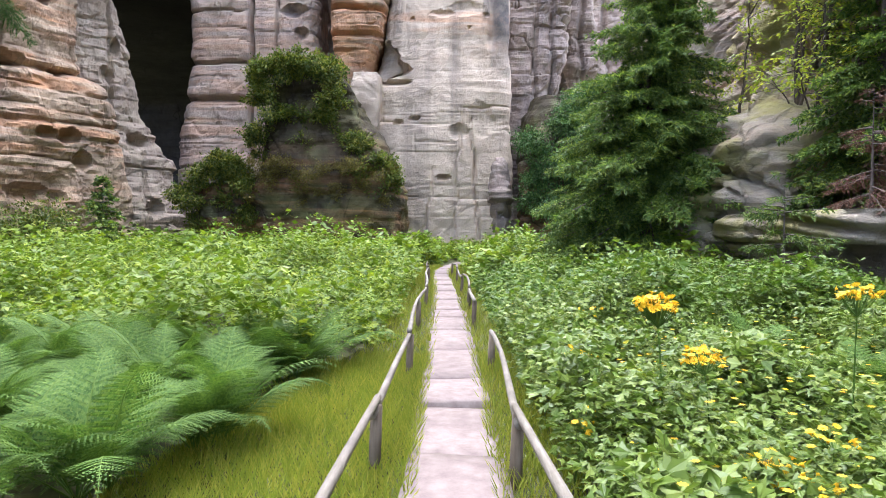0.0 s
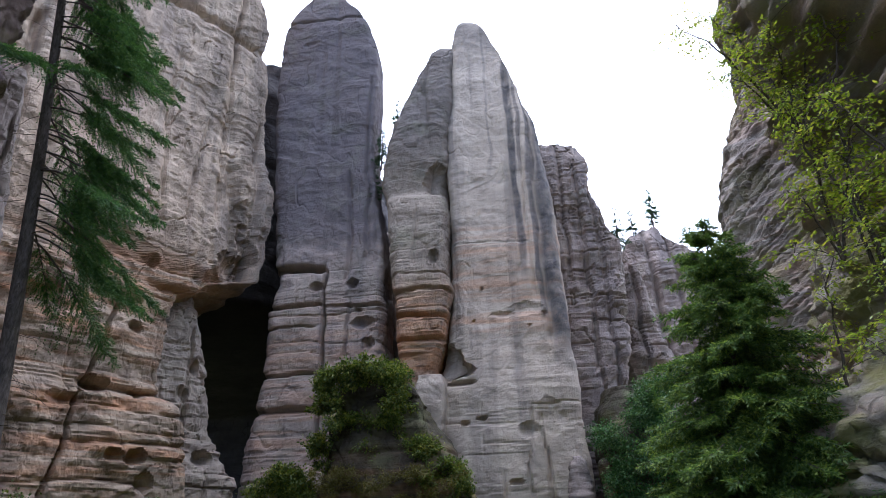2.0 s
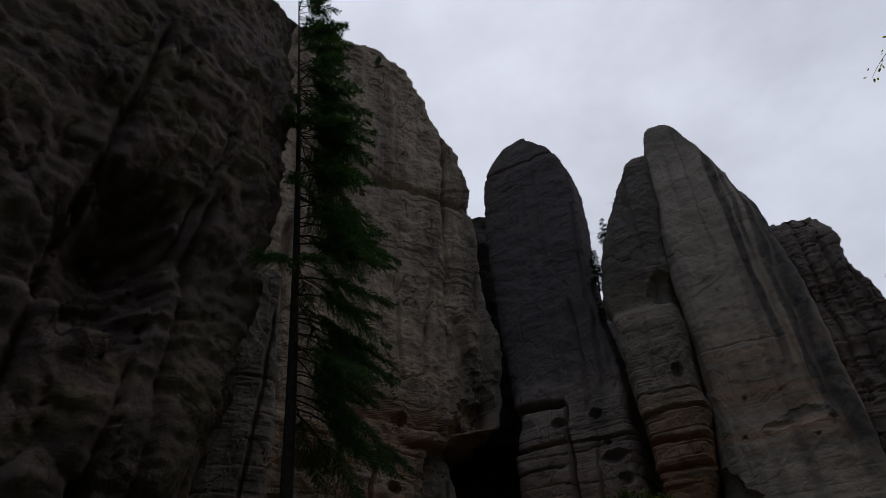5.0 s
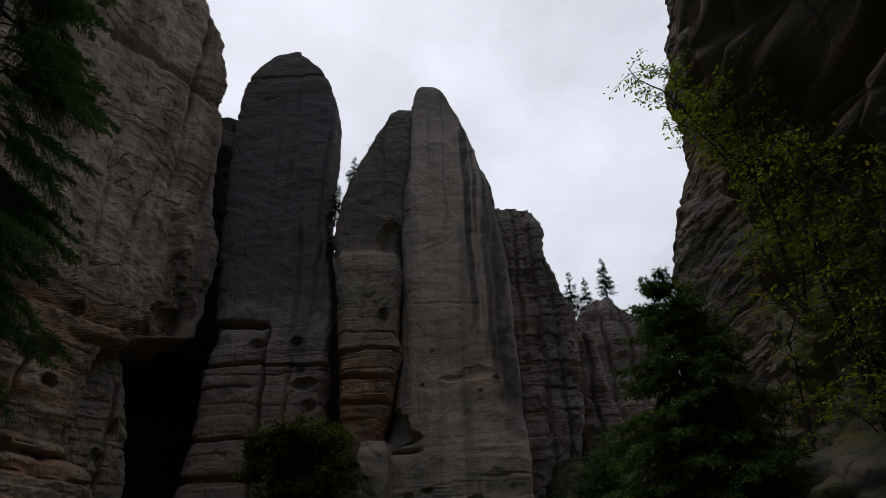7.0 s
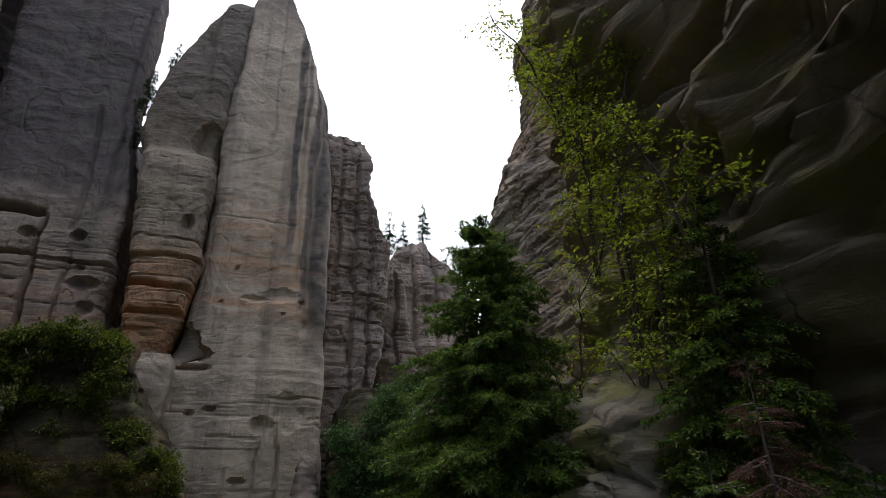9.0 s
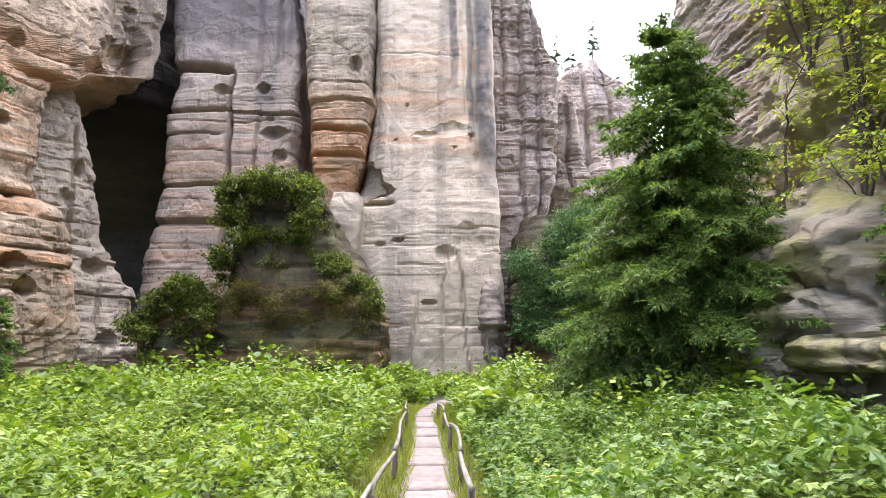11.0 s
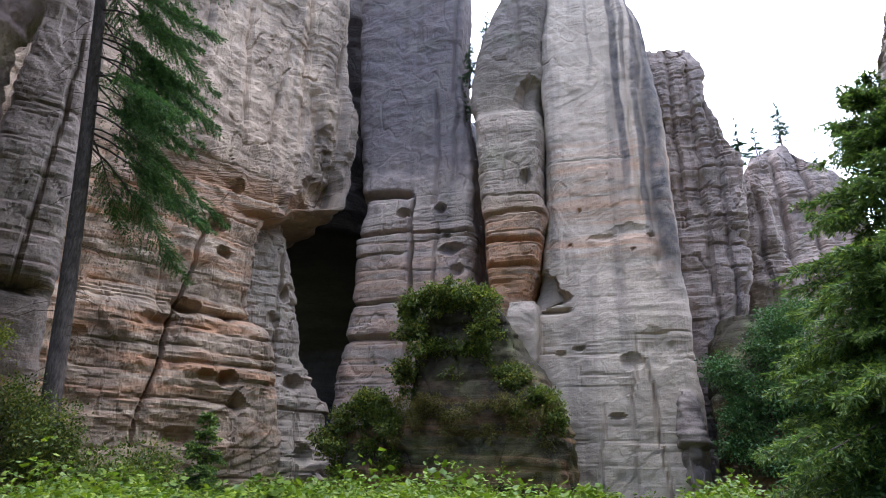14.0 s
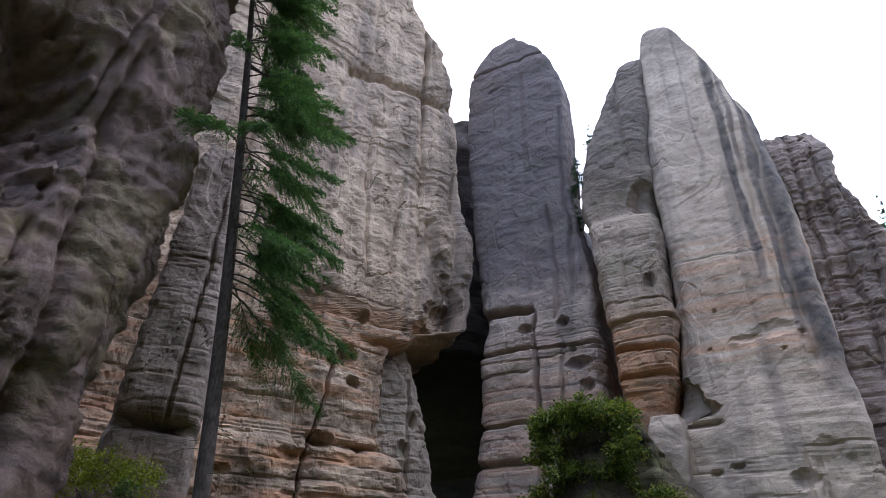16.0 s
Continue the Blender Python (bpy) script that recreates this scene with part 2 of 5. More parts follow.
    n.link(bent.outputs[0], crk.inputs["Vector"])
    line = n.math("MULTIPLY", n.math("SUBTRACT", 1.0, n.span(crk.outputs["Distance"], 0.0, 0.035)), n.ramp(n.noise(plain, 0.22, 4), [(0.45, 0.0), (0.62, 1.0)]))
    col = n.mix(n.math("MULTIPLY", line, cracks), col, tuple(c * 0.3 for c in mid))
    patch = n.ramp(n.noise(n.coords((1.0, 1.0, 0.6)), 0.3, 7, 0.68), [(0.47, 0.0), (0.6, 1.0)])
    col = n.mix(n.math("MULTIPLY", patch, blot), col, tuple(c * 0.38 for c in mid))
    spots = n.ramp(n.noise(plain, 3.2, 5, 0.75), [(0.58, 0.0), (0.72, 1.0)])
    col = n.mix(n.math("MULTIPLY", spots, 0.28), col, tuple(c * 0.45 for c in mid))
    col = n.mix(n.math("MULTIPLY", n.ramp(grain, [(0.35, 0.0), (0.65, 1.0)]), 0.2), col, tuple(c * 0.55 for c in mid))
    n.link(col, bsdf.inputs["Base Color"])
    bsdf.inputs["Roughness"].default_value = 0.92
    bsdf.inputs["Specular IOR Level"].default_value = 0.15
    nor = n.bump(bedn, 0.6 * bed, 0.35)
    nor = n.bump(n.noise(n.coords((1, 1, 1.1)), 1.3, 8, 0.74, 0.15), 0.6 * relief, 0.3, nor)
    nor = n.bump(n.math("SUBTRACT", 1.0, line), 0.8 * cracks, 0.15, nor)
    nor = n.bump(grain, 0.55, 0.06, nor)
    n.link(nor, bsdf.inputs["Normal"])
    return m


def foliage(name, a, b, c, rough=0.55, through=0.35, spread=0.35):
    """Leaves: three greens mixed leaf by leaf, with light passing through the blade."""
    m, t, bsdf, out = shader(name)
    n = Net(t)
    geo = n.node("ShaderNodeNewGeometry")
    patch = n.noise(n.coords(), spread, 3)
    col = n.ramp(geo.outputs["Random Per Island"], [(0.0, a), (0.55, b), (1.0, c)])
    col = n.mix(n.ramp(patch, [(0.35, 0.0), (0.65, 0.55)]), col, b)
    col = n.mix(n.math("MULTIPLY", n.noise(n.coords(), 30, 3), 0.3), col, tuple(x * 0.6 for x in a))
    n.link(col, bsdf.inputs["Base Color"])
    bsdf.inputs["Roughness"].default_value = rough
    bsdf.inputs["Specular IOR Level"].default_value = 0.3
    tr = n.node("ShaderNodeBsdfTranslucent")
    bright = n.mix(1.0, col, (1.25, 1.3, 0.75), "MULTIPLY")
    n.link(bright, tr.inputs["Color"])
    mx = n.node("ShaderNodeMixShader", Fac=through)
    n.link(bsdf.outputs[0], mx.inputs[1])
    n.link(tr.outputs[0], mx.inputs[2])
    n.link(mx.outputs[0], out.inputs["Surface"])
    return m


def plain_rough(name, a, b, scale, stretch=(1, 1, 1), rough=0.85, depth=0.02):
    m, t, bsdf, out = shader(name)
    n = Net(t)
    v = n.coords(stretch)
    f1, f2 = n.noise(v, scale, 6, 0.65), n.noise(n.coords(), scale * 0.15, 4)
    col = n.mix(n.ramp(f1, [(0.35, 0.0), (0.66, 1.0)]), a, b)
    col = n.mix(n.math("MULTIPLY", n.ramp(f2, [(0.42, 0.0), (0.65, 1.0)]), 0.5), col, tuple(x * 0.6 for x in a))
    n.link(col, bsdf.inputs["Base Color"])
    bsdf.inputs["Roughness"].default_value = rough
    bsdf.inputs["Specular IOR Level"].default_value = 0.2
    n.link(n.bump(f1, 0.7, depth), bsdf.inputs["Normal"])
    return m


ROCK_MASSIF = sandstone("sandstone_buff", (0.536, 0.404, 0.278), (0.417, 0.308, 0.210), (0.131, 0.108, 0.094), 0.6, 0.72, (4, 21), 0.1, 0, None, ((-22.4, 1.1, 15, 38, 0.75), (-24.0, 0.7, 15, 32, 0.65), (-20.9, 0.7, 22, 46, 0.5), (-26.2, 0.4, 26, 50, 0.35)), 0.0, 0.22, 1.1, 0.4, 0.55)
ROCK_INNER = sandstone("sandstone_inner", (0.453, 0.370, 0.279), (0.371, 0.295, 0.225), (0.10, 0.088, 0.08), 0.5, 0.2, (0, 3), 0.2, 0, None, (), 0.0, 0.4, 1.0, 0.3, 0.3)
ROCK_PILLAR = sandstone("sandstone_grey", (0.383, 0.300, 0.237), (0.300, 0.231, 0.182), (0.100, 0.086, 0.091), 0.85, 0.35, (8, 19), 0.15, 0, (23, 30), (), 0.0, 0.1, 0.7, 0.2)
ROCK_NOSE = sandstone("sandstone_olive", (0.383, 0.307, 0.227), (0.287, 0.224, 0.164), (0.106, 0.093, 0.091), 0.65, 0.95, (14, 19.5), 0.22, 0, (30, 40), (), 0.0, 0.5, 1.0, 0.12, 0.35)
ROCK_MAIN = sandstone("sandstone_pale", (0.515, 0.415, 0.313), (0.433, 0.345, 0.255), (0.078, 0.072, 0.074), 0.5, 0.5, (17, 26), 0.1, 0, (46, 52),
                      ((0.55, 0.5, 20, 60, 0.95), (2.0, 0.4, 16, 60, 0.9), (3.1, 0.95, 12, 60, 1.0), (-1.6, 0.2, 30, 60, 0.4), (-5.2, 0.4, 30, 60, 0.4), (1.2, 0.22, 30, 60, 0.7)), 0.0, 0.25, 0.5, 0.12)
ROCK_RIDGE = sandstone("sandstone_ridge", (0.338, 0.268, 0.223), (0.261, 0.204, 0.167), (0.098, 0.085, 0.086), 0.6, 0.0, (0, 1), 0.2, 0, None, (), 0.0, 0.6, 1.0, 0.25, 0.4)
ROCK_RIGHT = sandstone("sandstone_banded", (0.42, 0.36, 0.30), (0.30, 0.25, 0.205), (0.09, 0.072, 0.068), 0.5, 0.25, (4, 30), 0.2, 0.3, None, (), 0.5, 1.2)
ROCK_APRON = sandstone("sandstone_apron", (0.38, 0.325, 0.25), (0.25, 0.21, 0.155), (0.07, 0.055, 0.048), 0.55, 0.2, (1, 8), 0.5, 0.65, None, (), 0.7, 1.0)
ROCK_DARK = sandstone("sandstone_dark", (0.291, 0.239, 0.181), (0.187, 0.153, 0.117), (0.049, 0.045, 0.041), 0.5, 0.15, (2, 20), 0.3, 0.3, None, (), 0.45, 1.0)
ROCK_LEFT = sandstone("sandstone_umber", (0.299, 0.220, 0.185), (0.215, 0.156, 0.128), (0.051, 0.041, 0.040), 0.5, 0.1, (2, 10), 0.15, 0.3, None, (), 0.35, 0.5, 1.8, 0.4, 0.45)
ROCK_SLAB = sandstone("sandstone_slab", (0.31, 0.252, 0.205), (0.245, 0.196, 0.158), (0.085, 0.07, 0.062), 0.45, 0.15, (2, 10), 0.12, 0, None, (), 0.0, 0.25, 0.8, 0.25, 0.3)
# Sandstone with the shade of the deep cave and cleft put into its colour.
ROCK_CAVE_SHADE = sandstone("sandstone_cave_shade", (0.084, 0.073, 0.068), (0.056, 0.049, 0.046), (0.04, 0.037, 0.036), 0.5)
ROCK_MOSSY = sandstone("sandstone_mossy", (0.088, 0.071, 0.046), (0.058, 0.046, 0.030), (0.024, 0.021, 0.017), 0.5, 0.4, (1, 5), 0.4, 0.16)
LEAF_BRIGHT = foliage("leaf_bright", (0.059, 0.114, 0.006), (0.142, 0.212, 0.011), (0.303, 0.357, 0.028), 0.5, 0.34)
LEAF_MEADOW = foliage("leaf_meadow", (0.044, 0.095, 0.01), (0.104, 0.175, 0.017), (0.231, 0.29, 0.039), 0.5, 0.32)
LEAF_PALE = foliage("leaf_pale", (0.062, 0.11, 0.013), (0.129, 0.19, 0.026), (0.263, 0.317, 0.066), 0.45, 0.3)
LEAF_FERN = foliage("leaf_fern", (0.043, 0.097, 0.014), (0.089, 0.163, 0.024), (0.162, 0.242, 0.04), 0.75, 0.3)
LEAF_GRASS = foliage("leaf_grass", (0.141, 0.196, 0.018), (0.249, 0.279, 0.03), (0.433, 0.367, 0.068), 0.55, 0.4)
LEAF_BUSH = foliage("leaf_bush", (0.037, 0.065, 0.01), (0.101, 0.135, 0.021), (0.329, 0.307, 0.047), 0.5, 0.38)
LEAF_TREE = foliage("leaf_tree", (0.131, 0.19, 0.019), (0.273, 0.332, 0.033), (0.546, 0.494, 0.052), 0.5, 0.45)
NEEDLE = foliage("spruce_needle", (0.036, 0.076, 0.021), (0.1, 0.163, 0.034), (0.329, 0.389, 0.062), 0.55, 0.4, 0.6)
NEEDLE_DARK = foliage("spruce_needle_dark", (0.02, 0.05, 0.024), (0.035, 0.08, 0.032), (0.08, 0.14, 0.045), 0.6, 0.25, 0.6)
NEEDLE_LIMB = foliage("spruce_needle_limb", (0.027, 0.072, 0.024), (0.062, 0.13, 0.036), (0.163, 0.247, 0.054), 0.6, 0.3, 0.6)
NEEDLE_DEAD = foliage("dead_needle", (0.10, 0.045, 0.03), (0.14, 0.07, 0.045), (0.19, 0.10, 0.07), 0.8, 0.1)
PETAL = foliage("yellow_petal", (0.72, 0.42, 0.01), (0.80, 0.52, 0.015), (0.85, 0.62, 0.03), 0.6, 0.25)
BARK = plain_rough("bark", (0.06, 0.046, 0.037), (0.15, 0.12, 0.10), 14, (1, 1, 0.25), 0.9, 0.03)
WOOD = plain_rough("weathered_wood", (0.139, 0.119, 0.090), (0.254, 0.221, 0.176), 22, (1, 0.12, 1), 0.8, 0.008)
POST_WOOD = plain_rough("post_wood", (0.098, 0.074, 0.049), (0.180, 0.139, 0.098), 22, (1, 1, 0.12), 0.85, 0.01)
SLAB = plain_rough("path_stone", (0.160, 0.122, 0.104), (0.250, 0.200, 0.175), 6, (1, 1, 1), 0.9, 0.012)
SOIL = plain_rough("soil", (0.05, 0.045, 0.02), (0.10, 0.11, 0.035), 5, (1, 1, 1), 0.95, 0.04)


# ---- rock ----
def rock(name, rows, material, label, rot=0.0, pivot=(0, 0), power=4.0, step=0.2, bulge=0.6, strata=0.25, strata_z=(20, 40), flute=0.0,
         joints=(), holes=(), beds=(), dip=0.0, seed=1, jag=0.0, rough=0.16, thick=(0.5, 2.2), category="rock", blocks=0.35, thin=0.0, chipped=False, bands=()):
    """A rock tower. rows: (z, left, right, front, back) in a frame turned by rot about pivot. joints: (x, depth, width, z low, z high, lean);
    bands: (part name, top z, joint x or None), from the foot up; holes: (x, z, radius, depth, squash); beds: (z, depth, width, x from, x to)."""
    rows = np.array(rows, float)
    z = np.arange(rows[0, 0], rows[-1, 0] + 1e-6, step)
    cols = [np.interp(z, rows[:, 0], rows[:, k]) for k in range(1, 5)]
    soft = max(1, int(0.5 / step))
    ker = np.ones(2 * soft + 1) / (2 * soft + 1)
    cols = [np.convolve(np.pad(c, soft, "edge"), ker, "valid") for c in cols]
    xl, xr, yf, yb = cols
    hx, hy = np.median(xr - xl) / 2, np.median(yb - yf) / 2
    th = np.linspace(0, 2 * np.pi, 4000, endpoint=False)
    ux = np.sign(np.cos(th)) * np.abs(np.cos(th)) ** (2 / power)
    uy = np.sign(np.sin(th)) * np.abs(np.sin(th)) ** (2 / power)
    seg = np.hypot(np.diff(np.r_[ux, ux[0]]) * hx, np.diff(np.r_[uy, uy[0]]) * hy)
    seg = seg / np.where(uy < 0.35, step, step * 5)
    run = np.r_[0, np.cumsum(seg)]
    count = max(16, int(run[-1]))
    pick = np.interp(np.arange(count) / count * run[-1], run, np.arange(4001))
    ux = np.interp(pick, np.arange(4001), np.r_[ux, ux[0]])
    uy = np.interp(pick, np.arange(4001), np.r_[uy, uy[0]])
    nx, ny = np.sign(ux) * np.abs(ux) ** (power - 1) / hx, np.sign(uy) * np.abs(uy) ** (power - 1) / hy
    ln = np.hypot(nx, ny)
    nx, ny = nx / ln, ny / ln
    X = (xl + xr)[:, None] / 2 + (xr - xl)[:, None] / 2 * ux
    Y = (yf + yb)[:, None] / 2 + (yb - yf)[:, None] / 2 * uy
    Z = np.broadcast_to(z[:, None], X.shape).copy()
    s = seed * 7.31
    warp = fbm(X * 0.13 + s, Y * 0.13, Z * 0.13, 3, seed)
    d = bulge * 1.2 * fbm(X / 7 + s, Y / 7, Z / 9, 3, seed + 1)
    rng = np.random.RandomState(seed)
    edges = [rows[0, 0] - 3]
    while edges[-1] < rows[-1, 0] + 3:
        edges.append(edges[-1] + rng.uniform(*thick))
    edges = np.array(edges)
    offs, deep = rng.uniform(-1, 1, len(edges)), rng.uniform(0.1, 1, len(edges)) ** 2
    zz = Z + 0.9 * warp + dip * X
    k = np.clip(np.searchsorted(edges, zz) - 1, 0, len(edges) - 2)
    lo, hi = zz - edges[k], edges[k + 1] - zz
    fade = np.clip((strata_z[1] - Z) / (strata_z[1] - strata_z[0]), 0.08, 1)
    mask = np.clip(0.5 + 1.3 * fbm(X * 0.22 + 5 + s, Y * 0.22, Z * 0.5, 3, seed + 2), 0, 1)
    rim = np.clip(np.minimum(lo, hi) / (0.16 if chipped else 0.35), 0, 1)
    d = d + strata * fade * (offs[k] * 0.5 * mask + (np.sqrt(rim) - 1) * 0.28 * mask)
    groove = np.exp(-((lo / 0.09) ** 2)) * deep[k] + np.exp(-((hi / 0.09) ** 2)) * deep[k + 1]
    d = d - strata * 1.5 * fade * groove * mask
    if thin:
        sheet = (Z + 0.5 * warp + dip * X) / 0.34 + 1.5 * fbm(X * 0.12 + s, Y * 0.12, Z * 0.3, 2, seed + 21)
        layer = np.floor(sheet).astype(np.int64)
        here = np.clip(0.35 + 1.6 * fbm(X * 0.18 + 3 + s, Y * 0.18, Z * 0.35, 3, seed + 22), 0, 1) * np.clip((strata_z[1] + 6 - Z) / 12, 0.12, 1)
        d = d + thin * here * (hash01(layer, layer * 0, layer * 0 + 3, seed) - 0.5 - 0.9 * (hash01(layer, layer * 0 + 1, layer * 0, seed) > 0.72) * (sheet - layer < 0.3))
    if flute:
        fl = np.abs(fbm(X * 0.35 + s, Y * 0.35, Z * 0.02 + 0.03 * warp, 3, seed + 3))
        d = d + flute * (np.minimum(fl * 3, 1) - 1) * np.clip(Z / 20, 0.2, 1)
    d = d + rough * fbm(X * 0.8, Y * 0.8, Z * 1.1 + s, 4, seed + 4) + rough * 0.5 * fbm(X * 2.5, Y * 2.5, Z * 2.4 + s, 3, seed + 5)
    for scale, amp in ((0.11, 1.0), (0.3, 0.45), (0.75, 0.2)):
        fx = fbm(X * scale + s, Y * scale, Z * scale * 1.5, 2, seed + 11) * 7
        st = np.floor(fx)
        fr = fx - st
        d = d + blocks * amp * 0.5 * (st + np.clip((fr - 0.5) / 0.14 + 0.5, 0, 1) - 0.5)
    crack = np.abs(fbm(X * 0.35 + s, Y * 0.35, Z * 0.18 + 9, 3, seed + 12))
    d = d - blocks * 0.9 * np.exp(-((crack / 0.014) ** 2)) * mask
    face = np.clip(-ny * 3, 0, 1)
    for jx, depth, width, z0, z1, *lean in joints:
        mid = jx + (lean[0] * (Z - z0) if lean else 0) + 0.5 * fbm(Z * 0.25 + jx, Z * 0 + s, Z * 0, 3, seed + 6)
        d = d - depth * np.exp(-(((X - mid) / width) ** 2)) * np.clip((Z - z0) / 1.0, 0, 1) * np.clip((z1 - Z) / 1.0, 0, 1) * face
    for hxx, hz, r, depth, squash in holes:
        q = np.hypot(X - hxx, (Z - hz) * squash) / r + 0.35 * fbm(X * 2, Y * 2, Z * 2, 2, seed + 8)
        d = d - depth * np.clip(1.25 - q, 0, 1) ** 0.6 * face * (q < 1.25)
    for bz, depth, width, x0, x1 in beds:
        line = bz + 0.35 * fbm(X * 0.3, X * 0 + bz, X * 0, 3, seed + 9)
        d = d - depth * np.exp(-(((Z - line) / width) ** 2)) * np.clip((X - x0) / 0.5, 0, 1) * np.clip((x1 - X) / 0.5, 0, 1) * face
    X, Y = X + d * nx, Y + d * ny
    if jag:
        Z = Z + jag * fbm(X * 0.6, Y * 0.6, X * 0 + s, 3, seed + 10) * np.clip((Z - rows[-1, 0] + 8) / 8, 0, 1)
    c, sn = math.cos(radians(rot)), math.sin(radians(rot))
    wx, wy = pivot[0] + X * c - Y * sn, pivot[1] + X * sn + Y * c
    v = np.stack([wx, wy, Z], -1).reshape(-1, 3)
    h, w = X.shape
    i = np.arange(h - 1)[:, None] * w
    j = np.arange(w)[None]
    kk = (j + 1) % w
    q = np.stack([i + j, i + kk, i + w + kk, i + w + j], -1).reshape(-1, 4)
    top = v[-w:].mean(0)
    v = np.vstack([v, top])
    t = np.stack([(h - 1) * w + np.arange(w), (h - 1) * w + (np.arange(w) + 1) % w, np.full(w, h * w)], -1)
    if not bands:
        return tagged(place(name, mesh_of(name, v, [q, t], material, not chipped)), label, category)
    ob = empty(name, 0, 0, 0, label, category)
    zq = (Z[:-1] - 0.35 * fbm(X * 0.3, X * 0 + 7, X * 0, 3, seed + 9)[:-1]).ravel()
    xq = X[:-1].ravel()
    low = -1e9
    for k, (piece, high, cut) in enumerate(bands):
        last = k == len(bands) - 1
        inside = (zq >= low) & ((zq < high) | last)
        for keep in ([inside] if cut is None else [inside & (xq < cut), inside & (xq >= cut)]):
            faces = [q[keep]] + ([t] if last else [])
            used = np.unique(np.concatenate([f.ravel() for f in faces]))
            place(piece, mesh_of(piece, v[used], [np.searchsorted(used, f) for f in faces], material, not chipped), ob)
        low = high
    return ob


# The tall buff wall, turned towards the valley, with the dark cave under its far corner.
rock("rock_massif", [(-1, -34, -2.4, 0.0, 20), (0.5, -34, -2.6, 0, 20), (3.7, -34, -3.3, 0.1, 20), (8.2, -34, -4.4, 0, 20), (11.3, -34, -5.3, -0.1, 20), (12.0, -34, -6.1, 0.3, 20), (12.8, -34, -6.6, 0.6, 20),
                     (15.7, -34, -6.9, 0.5, 20), (18.4, -34, -6.5, 0.3, 20), (19.8, -34, -6.4, 0.1, 20), (20.3, -34, -4.9, 0.1, 20), (21.4, -34, -4.1, 0.2, 20), (21.9, -34, -2.0, 0.2, 20), (22.6, -34, 0.5, 0.2, 20),
                     (25, -34, 1.1, 0.4, 20), (31, -34, 0.7, 0.8, 20), (36, -34, 0.4, 1.1, 20), (41, -34, 0.1, 1.4, 20), (47, -34, 0.0, 1.8, 20), (53.5, -34, -0.9, 2.2, 20), (57, -34, -2.2, 2.4, 20), (60, -34, -3.6, 2.6, 20),
                     (64, -34, -5.4, 3.0, 19), (68, -33, -6.6, 3.4, 19), (73, -32, -8.4, 4.0, 18), (76, -31, -11, 5, 17), (78, -30, -14, 7, 16)],
     ROCK_MASSIF, "tall buff sandstone wall with orange stained ledges and a cave", 56, (-21.2, 46.8), 20, 0.13, 0.35, 0.3, (14, 26), 0.5,
     joints=((-13.6, 0.8, 0.11, 3, 19.5, 0.17), (-4.5, 0.5, 0.25, 26, 60), (-9.5, 0.35, 0.18, 24, 44), (-7.2, 0.3, 0.15, 25, 38, 0.1), (-2.4, 0.8, 0.5, 23, 34, -0.12), (-0.9, 0.6, 0.4, 22.5, 40), (-20.5, 1.1, 0.4, 0, 40)),
     holes=((-10.2, 18.6, 0.75, 1.3, 1.6), (-9.4, 16.6, 0.45, 1.0, 1.2), (-8.2, 7.7, 0.5, 1.2, 1.1), (-7.4, 6.2, 0.5, 1.2, 0.9), (-9.6, 7.8, 0.5, 1.0, 1.6), (-10.5, 3.9, 1.1, 1.3, 2.2), (-8.9, 3.7, 0.45, 0.8, 1.2), (-15.4, 17.6, 0.7, 1.3, 1.2),
            (-16.6, 17.4, 0.7, 1.2, 1.2), (-13, 11.0, 0.9, 0.9, 2.5), (-9.3, 21.6, 0.32, 0.8, 0.6), (-8.4, 11.9, 0.4, 0.8, 1.2), (-11.4, 12.2, 0.9, 1.1, 1.8), (-17.5, 9.5, 0.6, 0.8, 1.8), (-19.2, 13.2, 0.5, 0.8, 1.5), (-2.0, 28.5, 0.8, 0.8, 0.5), (-1.2, 25.2, 0.9, 1.0, 0.7), (-2.7, 22.9, 1.3, 1.7, 0.8), (-0.8, 23.4, 1.0, 1.5, 0.6), (-3.8, 22.1, 0.8, 1.3, 1.0), (-1.7, 26.8, 0.6, 0.9, 0.5)),
     beds=((12.1, 0.9, 0.22, -12, -4), (8.6, 0.3, 0.14, -14, -3), (19.9, 0.7, 0.25, -8.5, -5.5), (49, 0.9, 0.5, -13, 0)), seed=3, blocks=0.26, rough=0.2, thin=0.13, chipped=True,
     bands=(("rock_foot", 12.1, None), ("ledge_band", 22.3, None), ("rock_face", 49, None), ("rock_crown", 90, None)))
# Blocks added behind cave and cleft to shut out sky; their darkness is painted shade.
rock("rock_cave_wall", [(-1, -30, -0.8, 24, 30), (26, -30, -0.8, 24, 30), (30, -30, -1.2, 24, 30)], ROCK_CAVE_SHADE, "added back wall of the cave, its shade put into the colour", 56, (-21.2, 46.8), 9, 0.4, 0.6, 0.3, (20, 40), 0, seed=55)
rock("rock_cleft_side", [(-1, -75, -23.7, 95, 112), (22, -75, -23.7, 95, 112), (24, -60, -23.9, 53.5, 112), (50, -50, -24.0, 53.5, 112), (56, -46, -25, 55, 110)], ROCK_CAVE_SHADE, "added rock on one side of the cleft, shade put into its colour", 0, (0, 0), 9, 0.4, 0.5, 0.3, (20, 40), 0, seed=58)
rock("rock_pillar_back", [(-1, -22.6, -15, 56, 112), (30, -22.4, -15.5, 55, 112), (40, -22.2, -16.5, 55.5, 110), (44, -21.5, -17, 57, 108)], ROCK_CAVE_SHADE, "added rock behind the pillar, shade put into its colour", 0, (0, 0), 9, 0.4, 0.5, 0.3, (20, 40), 0, seed=59)
